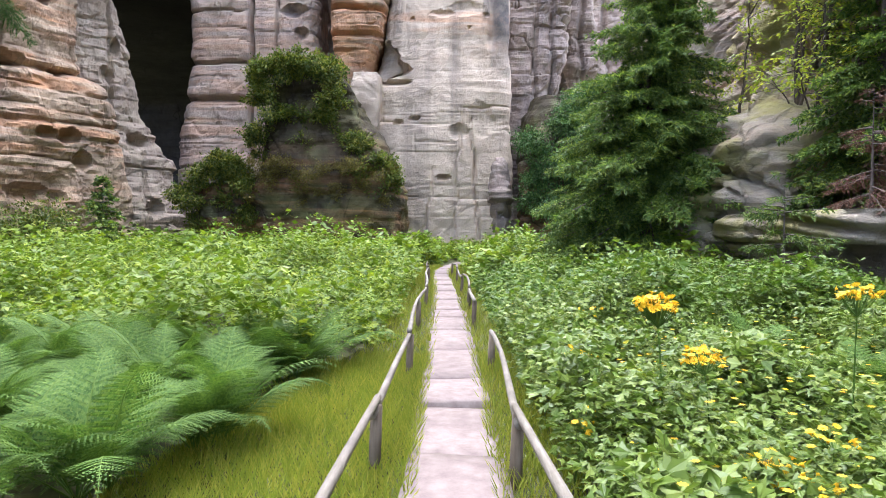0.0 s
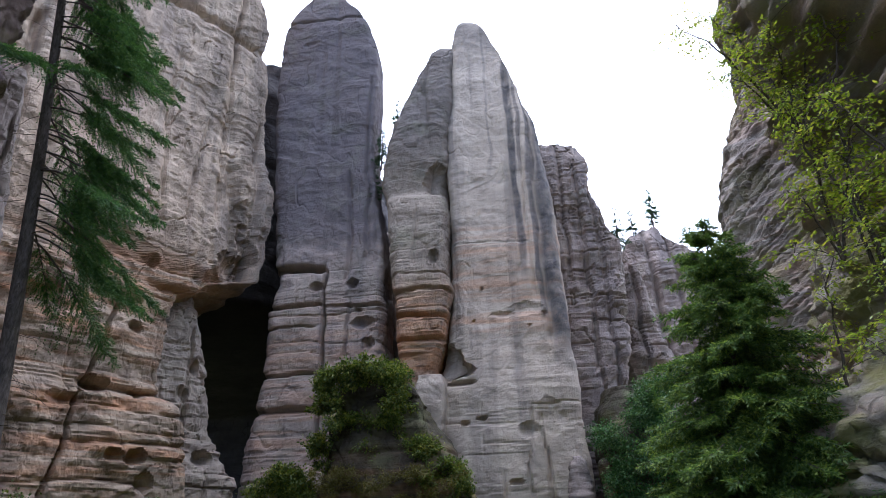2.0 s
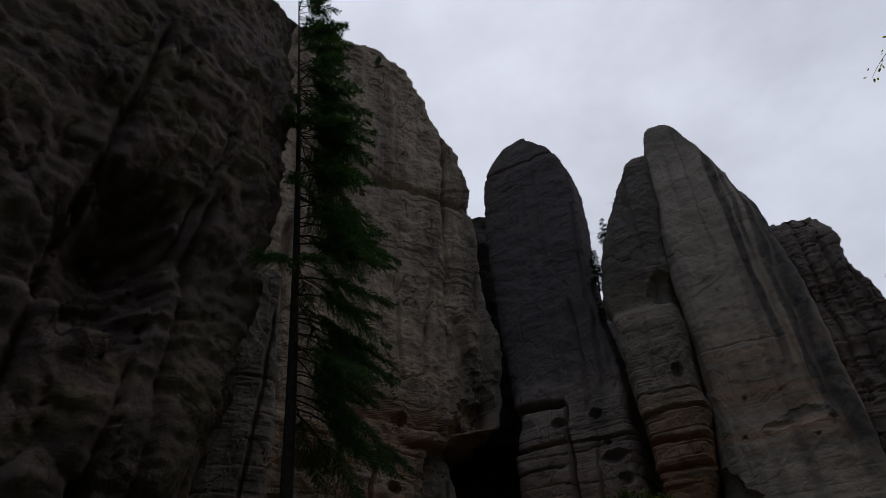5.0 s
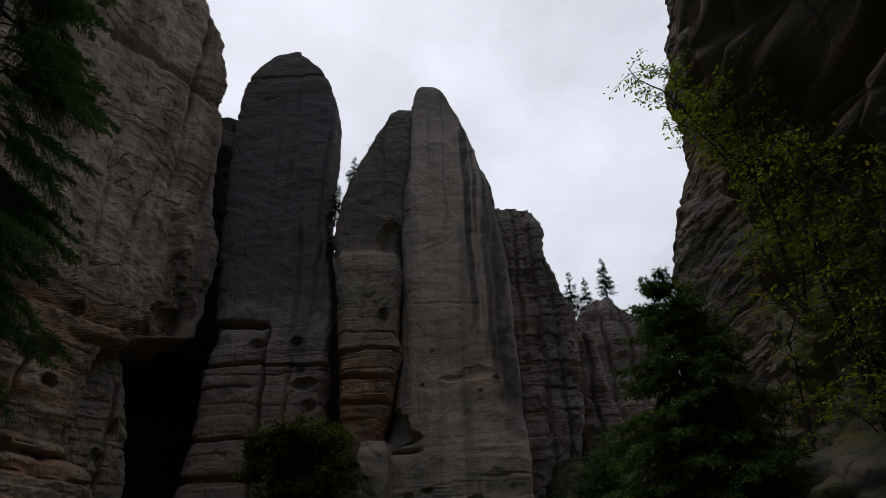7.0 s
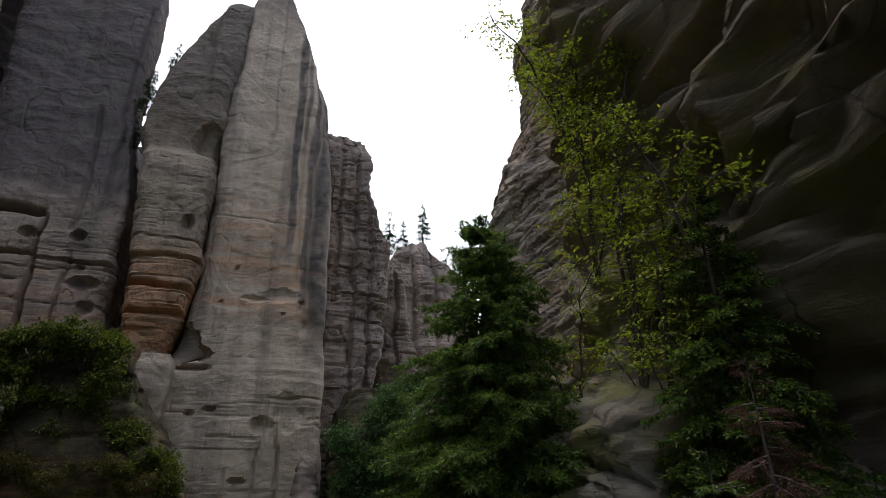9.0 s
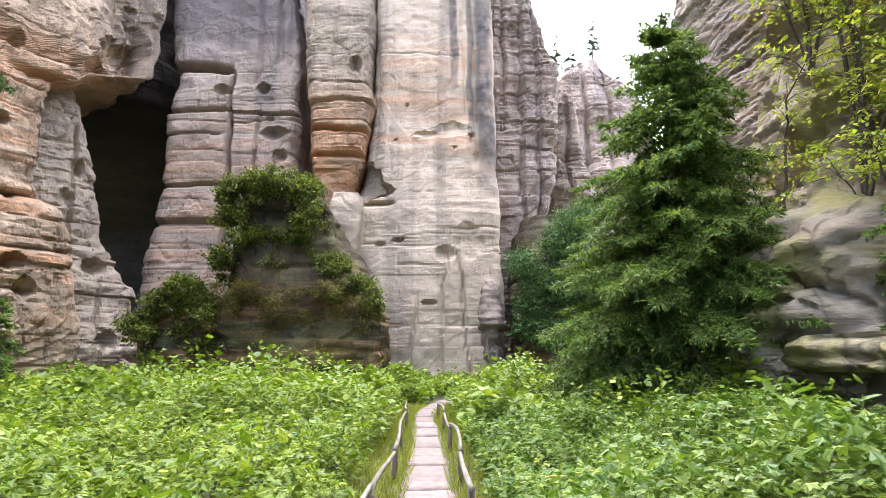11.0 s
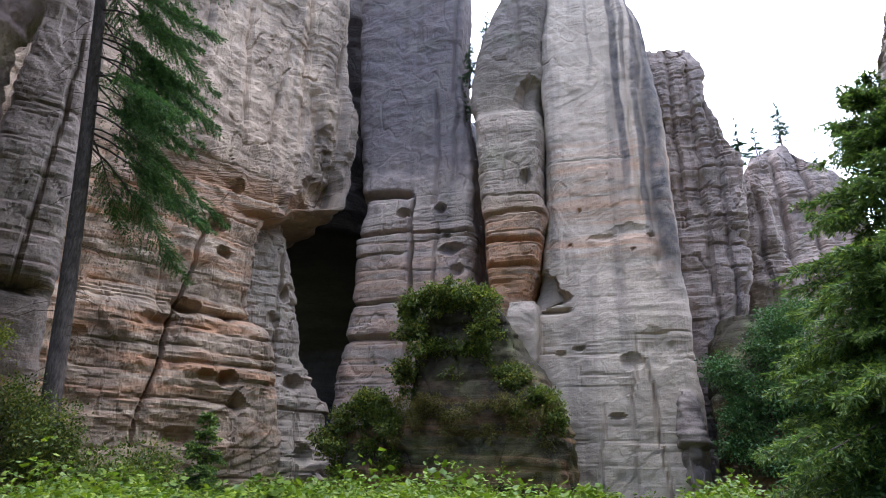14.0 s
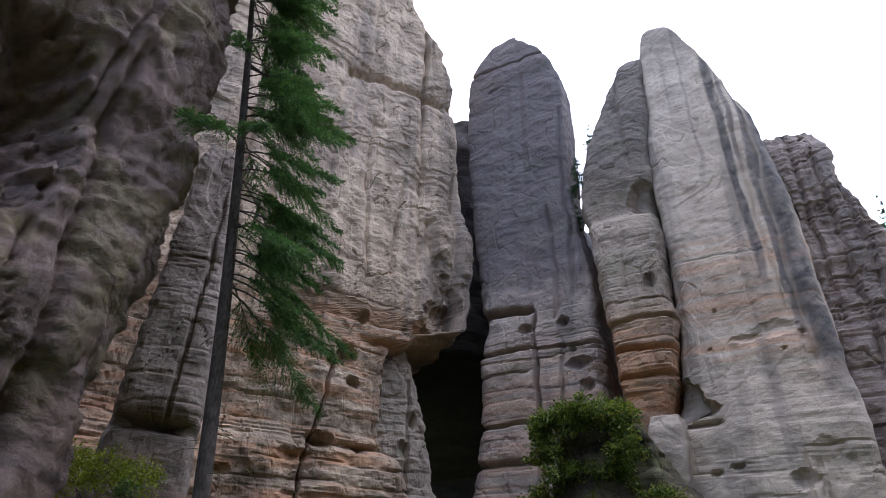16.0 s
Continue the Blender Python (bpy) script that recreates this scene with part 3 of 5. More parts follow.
rock("rock_cleft_wall", [(-1, -60, -19, 111, 120), (40, -60, -19, 111, 120), (68, -56, -20, 111, 120), (72, -50, -24, 112, 119)], ROCK_CAVE_SHADE, "added rock closing the cleft behind the pillar, shade put into its colour", 0, (0, 0), 6, 0.4, 0.8, 0.3, (20, 40), 0, seed=57)
rock("rock_buttress", [(-1, -4, 5.0, 0, 8), (4, -4, 4.4, 0.1, 8), (5.5, -4, 4.2, 0.6, 8), (8, -4, 3.6, 0.7, 8), (8.6, -4, 3.0, 1.2, 8), (12, -4.4, 2.4, 1.4, 8), (16, -4.6, 1.2, 1.8, 8), (21, -4.8, 0.2, 2.3, 8), (24, -4.8, -0.6, 2.6, 8)],
     ROCK_INNER, "pale grey sandstone buttress beside the mouth of the cave", 47, (-24.3, 44.1), 5, 0.14, 0.4, 0.4, (12, 30), 0, holes=((1.4, 8.3, 0.8, 1.2, 1.6), (-0.6, 13, 0.4, 0.8, 0.7), (0.2, 15.2, 0.35, 0.8, 0.6), (2.2, 3.2, 0.5, 0.9, 0.8)),
     joints=((1.6, 0.4, 0.15, 0, 8), (-0.4, 0.4, 0.15, 8, 19)), seed=14, thin=0.06, chipped=True, bands=(("rock_foot", 8.4, None), ("rock_face", 90, None)))
rock("rock_pillar", [(-1, -22.8, -11.2, 49.2, 56), (9.3, -22.5, -11.2, 49.2, 56), (15.7, -21.8, -11.2, 49.3, 56), (20.8, -21.8, -11.3, 49.4, 56), (24.2, -21.0, -11.4, 49.6, 56), (25.0, -21.6, -11.2, 49.8, 56),
                     (27.3, -22.0, -11.4, 50.1, 55), (32, -22.6, -12.0, 50.4, 54.5), (41, -23.4, -12.9, 50.6, 54.5), (48, -24.0, -12.6, 50.8, 54.5), (53.5, -24.1, -12.8, 51, 54.5), (56, -23.9, -13.8, 51, 54.5),
                     (58.6, -23.2, -15.0, 51.2, 54.5), (60.6, -22.0, -16.8, 51.4, 54.2), (61.8, -20.8, -17.6, 51.6, 54), (62.4, -19.0, -17.8, 52, 54)],
     ROCK_PILLAR, "free-standing grey sandstone pillar with a dark weathered top", 0, (-0.4, 0), 8, 0.13, 0.25, 0.15, (21, 25), 0.2,
     joints=((-16.5, 1.1, 0.13, 1, 25), (-14.2, 0.4, 0.12, 10, 22), (-14.6, 0.35, 0.2, 23, 36, -0.05), (-13.2, 0.3, 0.2, 25, 48)),
     holes=((-17.4, 23.0, 0.55, 1.0, 1.5), (-14.1, 23.2, 0.42, 0.9, 1.0), (-13.0, 19.3, 0.9, 0.8, 1.9), (-12.4, 17.5, 0.45, 0.8, 1.0), (-13.4, 20.6, 0.3, 0.6, 1.5), (-20.2, 53.5, 0.9, 0.2, 3.0)),
     beds=((24.9, 1.7, 0.3, -22.5, -16.6), (21.3, 0.8, 0.16, -22.5, -16.5), (21.0, 0.5, 0.13, -17, -11), (19.3, 0.35, 0.1, -22.5, -17), (15.3, 0.6, 0.14, -22.5, -16), (12.2, 0.7, 0.22, -22.5, -11), (57.2, 0.3, 0.2, -24, -12)), seed=5, blocks=0.13, rough=0.1, thick=(0.9, 3.2), thin=0.1, chipped=True,
     bands=(("rock_foot", 12.2, None), ("rock_block", 21.2, -16.5), ("rock_block", 24.9, -16.5), ("rock_shaft", 57.2, None), ("rock_cap", 90, None)))
rock("rock_shoulder", [(-1, -10.1, -6.8, 48.6, 56), (12.6, -10.1, -7.0, 48.4, 56), (14.6, -10.2, -7.0, 47.9, 56), (16.7, -10.4, -6.2, 47.5, 56), (20.3, -10.5, -5.8, 47.3, 56), (21.2, -10.5, -5.3, 47.2, 56), (23, -10.7, -5.5, 47.5, 56), (28.8, -11.3, -5.4, 47.8, 56),
                       (30.8, -11.5, -5.6, 48.2, 56), (31.4, -11.7, -5.9, 49.5, 56), (33.2, -12.3, -5.8, 49.3, 57), (35, -12.1, -5.3, 48.9, 57), (38, -11.6, -5.2, 48.9, 57), (42, -10.3, -5.0, 49.2, 57), (46.5, -8.7, -4.6, 49.6, 57), (49.3, -7.3, -4.3, 50.2, 56), (50.3, -6.6, -4.5, 51, 55)],
     ROCK_NOSE, "bulging olive-grey sandstone shoulder with an orange base", 0, (0, 0), 5, 0.13, 0.25, 0.18, (20, 24), 0.1,
     beds=((21.0, 0.5, 0.14, -12, -5), (18.9, 0.7, 0.18, -12, -5), (16.8, 0.6, 0.16, -12, -5), (22.6, 0.25, 0.1, -12, -5)), holes=((-6.9, 24.2, 0.4, 0.7, 0.7), (-6.4, 32.6, 1.2, 1.3, 0.8)), joints=((-8.6, 0.2, 0.15, 23, 30), (-7.4, 0.25, 0.2, 36, 48)), seed=7, blocks=0.16, rough=0.12, thin=0.16, chipped=True,
     bands=(("rock_foot", 16.8, None), ("orange_band", 21.0, None), ("rock_nose", 31.4, None), ("rock_shaft", 90, None)))
rock("rock_tower", [(-1, -8.6, 4.3, 48.6, 62), (1.4, -8.5, 4.3, 48.6, 62), (6, -8.4, 4.4, 48.5, 62), (10, -8.4, 4.1, 48.5, 62), (12.9, -8.3, 4.1, 48.4, 62), (14.2, -7.2, 4.1, 48.6, 62), (16.5, -6.4, 3.9, 48.9, 62), (21, -6.0, 4.0, 49, 62), (31, -5.8, 3.9, 49.3, 62),
                    (38.5, -5.7, 3.1, 49.6, 62), (42.8, -5.3, 2.2, 49.9, 61), (46, -5.0, 1.3, 50.1, 60), (49.4, -4.9, 0.2, 50.3, 57), (52.0, -4.6, -0.8, 50.6, 56), (53.6, -4.2, -1.7, 51.0, 55), (54.3, -3.8, -2.4, 51.6, 54)],
     ROCK_MAIN, "tall pale sandstone tower with dark vertical rain streaks", 0, (0, 0), 9, 0.13, 0.25, 0.12, (9, 14), 0.22,
     joints=((-2.6, 0.18, 0.1, 0, 7, 0.05), (1.6, 0.4, 0.12, 0, 11, -0.06), (-0.6, 0.2, 0.09, 1, 12, 0.07), (-5.3, 0.15, 0.1, 0, 5), (0.5, 0.3, 0.3, 22, 48), (2.4, 0.5, 0.4, 16, 44), (1.3, 0.2, 0.15, 20, 40)),
     holes=((-6.4, 15.2, 1.3, 2.6, 1.0), (-5.2, 14.5, 1.0, 2.0, 1.8), (-3.1, 21.4, 0.12, 0.4, 1.0), (-3.9, 18.6, 0.12, 0.4, 1.0), (0.6, 17.8, 0.14, 0.4, 1.3), (-1.6, 19.0, 0.9, 0.25, 4.0), (0.4, 19.3, 1.3, 0.3, 2.6), (-4.9, 10.3, 0.3, 0.6, 1.5), (-3.6, 10.6, 0.35, 0.6, 2.4), (-1.3, 6.0, 0.45, 0.7, 2.5), (-0.1, 9.6, 0.7, 0.5, 1.3), (1.6, 10.6, 0.9, 0.35, 0.8), (1.9, 18.9, 0.2, 0.4, 1.0)),
     beds=((13.4, 0.7, 0.16, -8.5, -3.8), (8.7, 0.1, 0.1, -4, 0), (4.6, 0.12, 0.1, -7, -3), (25.8, 0.08, 0.09, -6, 1), (11.6, 0.15, 0.1, 0, 4)), seed=9, blocks=0.1, rough=0.08, thin=0.07, chipped=True,
     bands=(("rock_foot", 13.3, None), ("rock_shaft", 46, None), ("rock_crown", 90, None)))
rock("rock_flake", [(-1, 2.2, 4.3, 47.3, 52), (3, 2.1, 4.2, 47.2, 52), (5.2, 2.3, 4.0, 47.4, 52), (7.2, 2.4, 3.7, 47.9, 51), (7.6, 2.6, 3.5, 48.4, 50)], ROCK_RIDGE,
     "pale sandstone flake against the foot of the tower", 0, (0, 0), 4, 0.13, 0.25, 0.45, (20, 40), 0, seed=15)
for nm, rws, sd, jg in (
        ("rock_ridge", [(-1, 2.6, 9.6, 53.6, 62), (12.4, 2.6, 8.6, 53.8, 62), (18.8, 2.6, 9.2, 54, 62), (24.7, 2.6, 9.5, 54.2, 62), (27, 2.6, 9.8, 54.2, 62), (29.6, 2.6, 8.9, 54.4, 62), (32, 2.6, 8.3, 54.6, 62), (34.2, 2.6, 7.5, 54.8, 61), (35.8, 2.6, 7.4, 55, 60.5), (36.6, 2.6, 8.1, 55, 60),
                        (37.7, 2.6, 7.8, 55.2, 60), (38.2, 2.6, 6.8, 55.2, 60), (39.4, 2.6, 6.3, 55.4, 60), (40.3, 2.6, 5.6, 56, 60), (40.8, 2.8, 4.6, 56.4, 59)], 21, 1.5),
        ("rock_ridge", [(-1, 9, 15.5, 60, 72), (10, 9, 14, 60, 72), (19, 9, 13.2, 60, 72), (24.4, 9.2, 12.4, 60.3, 71), (27, 9.6, 12.0, 60.5, 70), (28.8, 9.8, 10.7, 61.5, 69)], 23, 1.0),
        ("rock_peak", [(-1, 12, 32, 78, 95), (20, 12.8, 29, 78, 95), (28, 13.6, 27, 78.5, 94), (36, 13.9, 25.6, 79, 92), (37.5, 14.0, 24.6, 79.5, 91), (38.6, 14.2, 22.4, 79.5, 90), (40.2, 14.5, 21, 80, 89), (41.6, 16, 20.4, 81, 88), (42.4, 17.0, 20.0, 82, 86)], 25, 1.6)):
    rock(nm, rws, ROCK_RIDGE, "grey layered sandstone ridge with a jagged crest" if nm == "rock_ridge" else "distant grey sandstone peak between the walls", 0, (0.5, 0), 6,
         0.16, 0.5, 0.35, (25, 50), 0.25, joints=((4.4, 0.5, 0.2, 24, 42), (5.9, 0.5, 0.2, 8, 37), (7.3, 0.5, 0.2, 0, 34), (17.6, 1.0, 0.35, 10, 42), (20.5, 0.8, 0.3, 10, 42), (11, 0.5, 0.2, 2, 28)), seed=sd, jag=jg, thin=0.2, chipped=True, bands=(("rock_foot", 12, None), ("rock_face", 24, None), ("rock_crest", 90, None)))
rock("rock_backwall", [(-1, -15.5, 8, 60, 74), (20, -15.5, 8, 60, 74), (34, -15.5, 4, 61, 74), (37, -14.5, 0, 62, 72)], ROCK_RIDGE, "shaded sandstone wall deep in the clefts", 0, (0, 0), 5, 0.5, 1.0, 0.4, (30, 60), 0, seed=27)
# The wall on the other side of the valley.
rock("rock_side_wall", [(-1, -3.0, 45, 0, 16), (9, -2.6, 45, 0, 16), (12, -1.6, 45, 0, 16), (15, -0.6, 45, 0, 16), (19, -0.3, 45, 0, 16), (23, 0.9, 45, 0, 16), (28, 2.0, 46, 0, 16), (36, 3.0, 46, 0, 16), (46, 5, 46, 1, 15), (52, 8, 44, 3, 13)],
     ROCK_RIGHT, "brown sandstone wall with slanting bedding", -30, (9.9, 29.0), 7, 0.13, 0.5, 0.35, (40, 80), 0, dip=-0.55, seed=31, jag=1.0, thick=(0.4, 1.3), rough=0.25, blocks=0.3, thin=0.22, chipped=True)
rock("rock_overhang", [(-1, 13.4, 45, -40, 24), (4.5, 13.2, 45, -40, 24), (6.5, 12.4, 45, -40, 24.2), (8.2, 10.6, 45, -40, 24.5), (9.6, 9.8, 45, -40, 24.5), (14, 9.2, 45, -40, 24.5), (19, 8.9, 45, -40, 24), (26, 8.8, 45, -40, 24), (34, 9.4, 45, -40, 24), (42, 12, 45, -38, 22)],
     ROCK_DARK, "dark overhanging sandstone wall, mossy and undercut", 0, (0, 0), 9, 0.2, 1.5, 0.4, (40, 80), 0.7, dip=0.6, seed=33, rough=1.0, thick=(0.4, 1.4), blocks=0.6, thin=0.3,
     bands=(("rock_foot", 8.2, None), ("rock_brow", 20, None), ("rock_crown", 90, None)))
rock("rock_apron", [(-1, 6.6, 15, 15.5, 27), (2, 7.0, 15, 16.0, 27), (5, 7.8, 15, 16.6, 27), (8, 8.6, 15, 17.5, 26.5), (11, 9.6, 15, 18.5, 26), (13, 10.6, 14, 20, 25)], ROCK_APRON,
     "mossy brown sandstone apron with slanting slabs", 0, (0, 0), 3, 0.14, 1.1, 0.5, (40, 80), 0, dip=0.8, seed=35, rough=0.5, thick=(0.4, 1.4), blocks=0.9, thin=0.15, bands=(("rock_foot", 3.2, None), ("slab_face", 7.5, None), ("rock_top", 90, None)))
rock("rock_ledge", [(1.45, 7.6, 14, 12.2, 19), (1.6, 7.1, 14, 11.6, 19), (1.85, 6.7, 14, 11.2, 19), (2.05, 6.9, 14, 11.3, 19), (2.2, 7.6, 14, 12, 18.5)], ROCK_APRON,
     "flat projecting sandstone ledge over a dark hollow", 0, (0, 0), 3.4, 0.07, 0.5, 0.25, (40, 80), 0, seed=37, rough=0.12, thick=(0.2, 0.4))
rock("rock_plinth", [(-0.5, 8.4, 14, 14.2, 19), (0.6, 8.2, 14, 14.4, 19), (1.3, 8.5, 14, 14.2, 19), (1.7, 8.4, 14, 13.9, 19)], ROCK_DARK, "dark brown rock foot in a hollow", 0, (0, 0), 4, 0.12, 0.5, 0.3, (40, 80), 0, seed=39)
# The near wall on the cave's side, a slab behind it, and mossy blocks.
rock("rock_slab", [(-1, -2.2, 2.8, 0, 5), (5, -2.2, 2.6, 0.2, 5), (9, -1.9, 2.3, 0.4, 5), (9.8, -1.7, 2.4, 0.1, 5), (15, -1.6, 2.2, 0.3, 5), (20, -1.5, 1.8, 0.5, 4.6), (25.6, -1.3, 1.2, 0.8, 4.2), (27, -0.9, 0.9, 1.2, 3.8)], ROCK_SLAB,
     "narrow leaning sandstone slab in front of the wall", 52, (-26.2, 23.4), 7, 0.12, 0.15, 0.12, (10, 30), 0.1, beds=((9.4, 1.1, 0.25, -3, 3), (18.6, 0.2, 0.1, -3, 3)), joints=((0.6, 0.3, 0.1, 9, 24, 0.02),), seed=41, rough=0.14, blocks=0.14, thin=0.08, chipped=True,
     bands=(("rock_foot", 9.4, None), ("rock_face", 90, None)))
rock("rock_near_wall", [(-1, -45, 1.0, 0, 16), (4, -45, 1.4, -0.2, 16), (8, -45, 1.2, -0.2, 16), (12, -45, 1.8, -0.3, 16), (17, -45, 2.3, -0.5, 16), (24, -45, 2.4, -0.8, 16), (32, -45, 2.0, -0.8, 16), (40, -44, 0.5, 0, 15)],
     ROCK_LEFT, "dark weathered sandstone wall with pockets and yellow lichen", 75, (-18.5, 15.6), 6, 0.14, 0.6, 0.1, (40, 80), 0.2, dip=0.9, thick=(0.3, 1.1),
     holes=((-3.2, 7.6, 0.35, 0.9, 0.7), (-3.6, 12.6, 0.4, 0.9, 0.8), (-4.8, 5.6, 0.35, 0.8, 1.0), (-2.2, 3.2, 0.35, 0.8, 1.0), (-4.8, 16.5, 1.9, 3.2, 0.55)), joints=((-1.5, 0.6, 0.2, 2, 22), (-6.5, 0.8, 0.2, 8, 30), (-3.4, 0.4, 0.12, 6, 30, 0.08)), beds=((14.2, 1.0, 0.7, -9, -3.4),), seed=43, rough=0.28, blocks=0.4, thin=0.1,
     bands=(("rock_foot", 14.2, None), ("rock_face", 90, None)))
rock("rock_boulder", [(-1, -14.5, -4.2, 41.3, 48), (3, -14.5, -4.3, 41.2, 48), (6.5, -14.3, -4.6, 41.3, 48), (8.4, -14.2, -5.8, 41.5, 48), (11.2, -14.0, -6.8, 41.8, 48), (12.8, -13.4, -7.8, 42.4, 47.5), (13.4, -12.6, -8.6, 43, 47)], ROCK_MOSSY,
     "dark mossy sandstone boulder overgrown with shrubs", 0, (0, 0), 5, 0.13, 0.7, 0.5, (20, 40), 0, seed=45)
rock("rock_boulder", [(-1, -19.4, -14.0, 41.5, 47), (2.5, -19.2, -14.0, 41.5, 47), (4.6, -18.4, -14.4, 42, 47), (5.6, -17.2, -15, 43, 46)], ROCK_MOSSY,
     "low mossy boulder at the mouth of the cave", 0, (0, 0), 3, 0.16, 0.6, 0.6, (20, 40), 0, seed=47)
rock("rock_block", [(9.5, -7.9, -6.4, 46.9, 50), (11, -8.3, -6.2, 46.8, 50), (13.2, -8.5, -6.1, 46.9, 50), (13.9, -8.2, -6.4, 47.4, 49.6)], ROCK_INNER,
     "pale wedge-shaped block jammed against the tower", 0, (0, 0), 9, 0.1, 0.1, 0.2, (20, 40), 0, seed=49, rough=0.1, blocks=0.12)
rock("rock_outcrop", [(-1, 4.4, 12.5, 46.5, 56), (4, 4.8, 12.0, 46.8, 56), (8, 5.2, 11, 48, 56), (11.5, 5.8, 10, 50, 55), (13, 6.8, 9, 51, 54)], ROCK_MOSSY,
     "dark shrub-covered outcrop beside the cleft", 0, (0, 0), 3, 0.2, 0.9, 0.6, (20, 40), 0, seed=51)
rock("rock_boulder", [(-1, 0, 7, 0, 5), (2, 0.2, 6.8, 0.2, 5), (4, 0.8, 6, 0.6, 5), (5.2, 2, 4.8, 1.2, 4)], ROCK_MOSSY, "mossy block under the slab", 50, (-26, 19), 3, 0.2, 0.5, 0.4, (20, 40), 0, seed=53)


# ---- ground ----
def ground_height(x, y):
    side = np.clip((np.abs(x - path_x(y)) - 0.8) / 6, 0, 1)
    return side * (0.22 * fbm(x * 0.16, y * 0.16, x * 0 + 3.3, 3, 77) + 0.08) - 0.05


def path_x(y):
    y = np.asarray(y, float)
    return np.where(y < 23, -0.00125 * np.clip(y, 0, None) ** 2, -0.66 - 0.05 * (y - 23) + 0.011 * np.clip(y - 23, 0, None) ** 2)


gx = np.unique(np.r_[np.linspace(-1500, -60, 14), np.linspace(-60, -10, 60), np.linspace(-10, 12, 111), np.linspace(12, 60, 50), np.linspace(60, 1500, 14)])
gy = np.unique(np.r_[np.linspace(-1500, -20, 14), np.linspace(-20, 30, 201), np.linspace(30, 90, 80), np.linspace(90, 1500, 14)])
GX, GY = np.meshgrid(gx, gy)
gv = np.stack([GX, GY, ground_height(GX, GY)], -1).reshape(-1, 3)
gi = (np.arange(len(gy) - 1)[:, None] * len(gx) + np.arange(len(gx) - 1)[None]).ravel()
tagged(place("ground", mesh_of("ground", gv, [np.stack([gi, gi + 1, gi + 1 + len(gx), gi + len(gx)], -1)], SOIL, True)), "dark soil and moss of the valley floor", "ground", "", "structure")


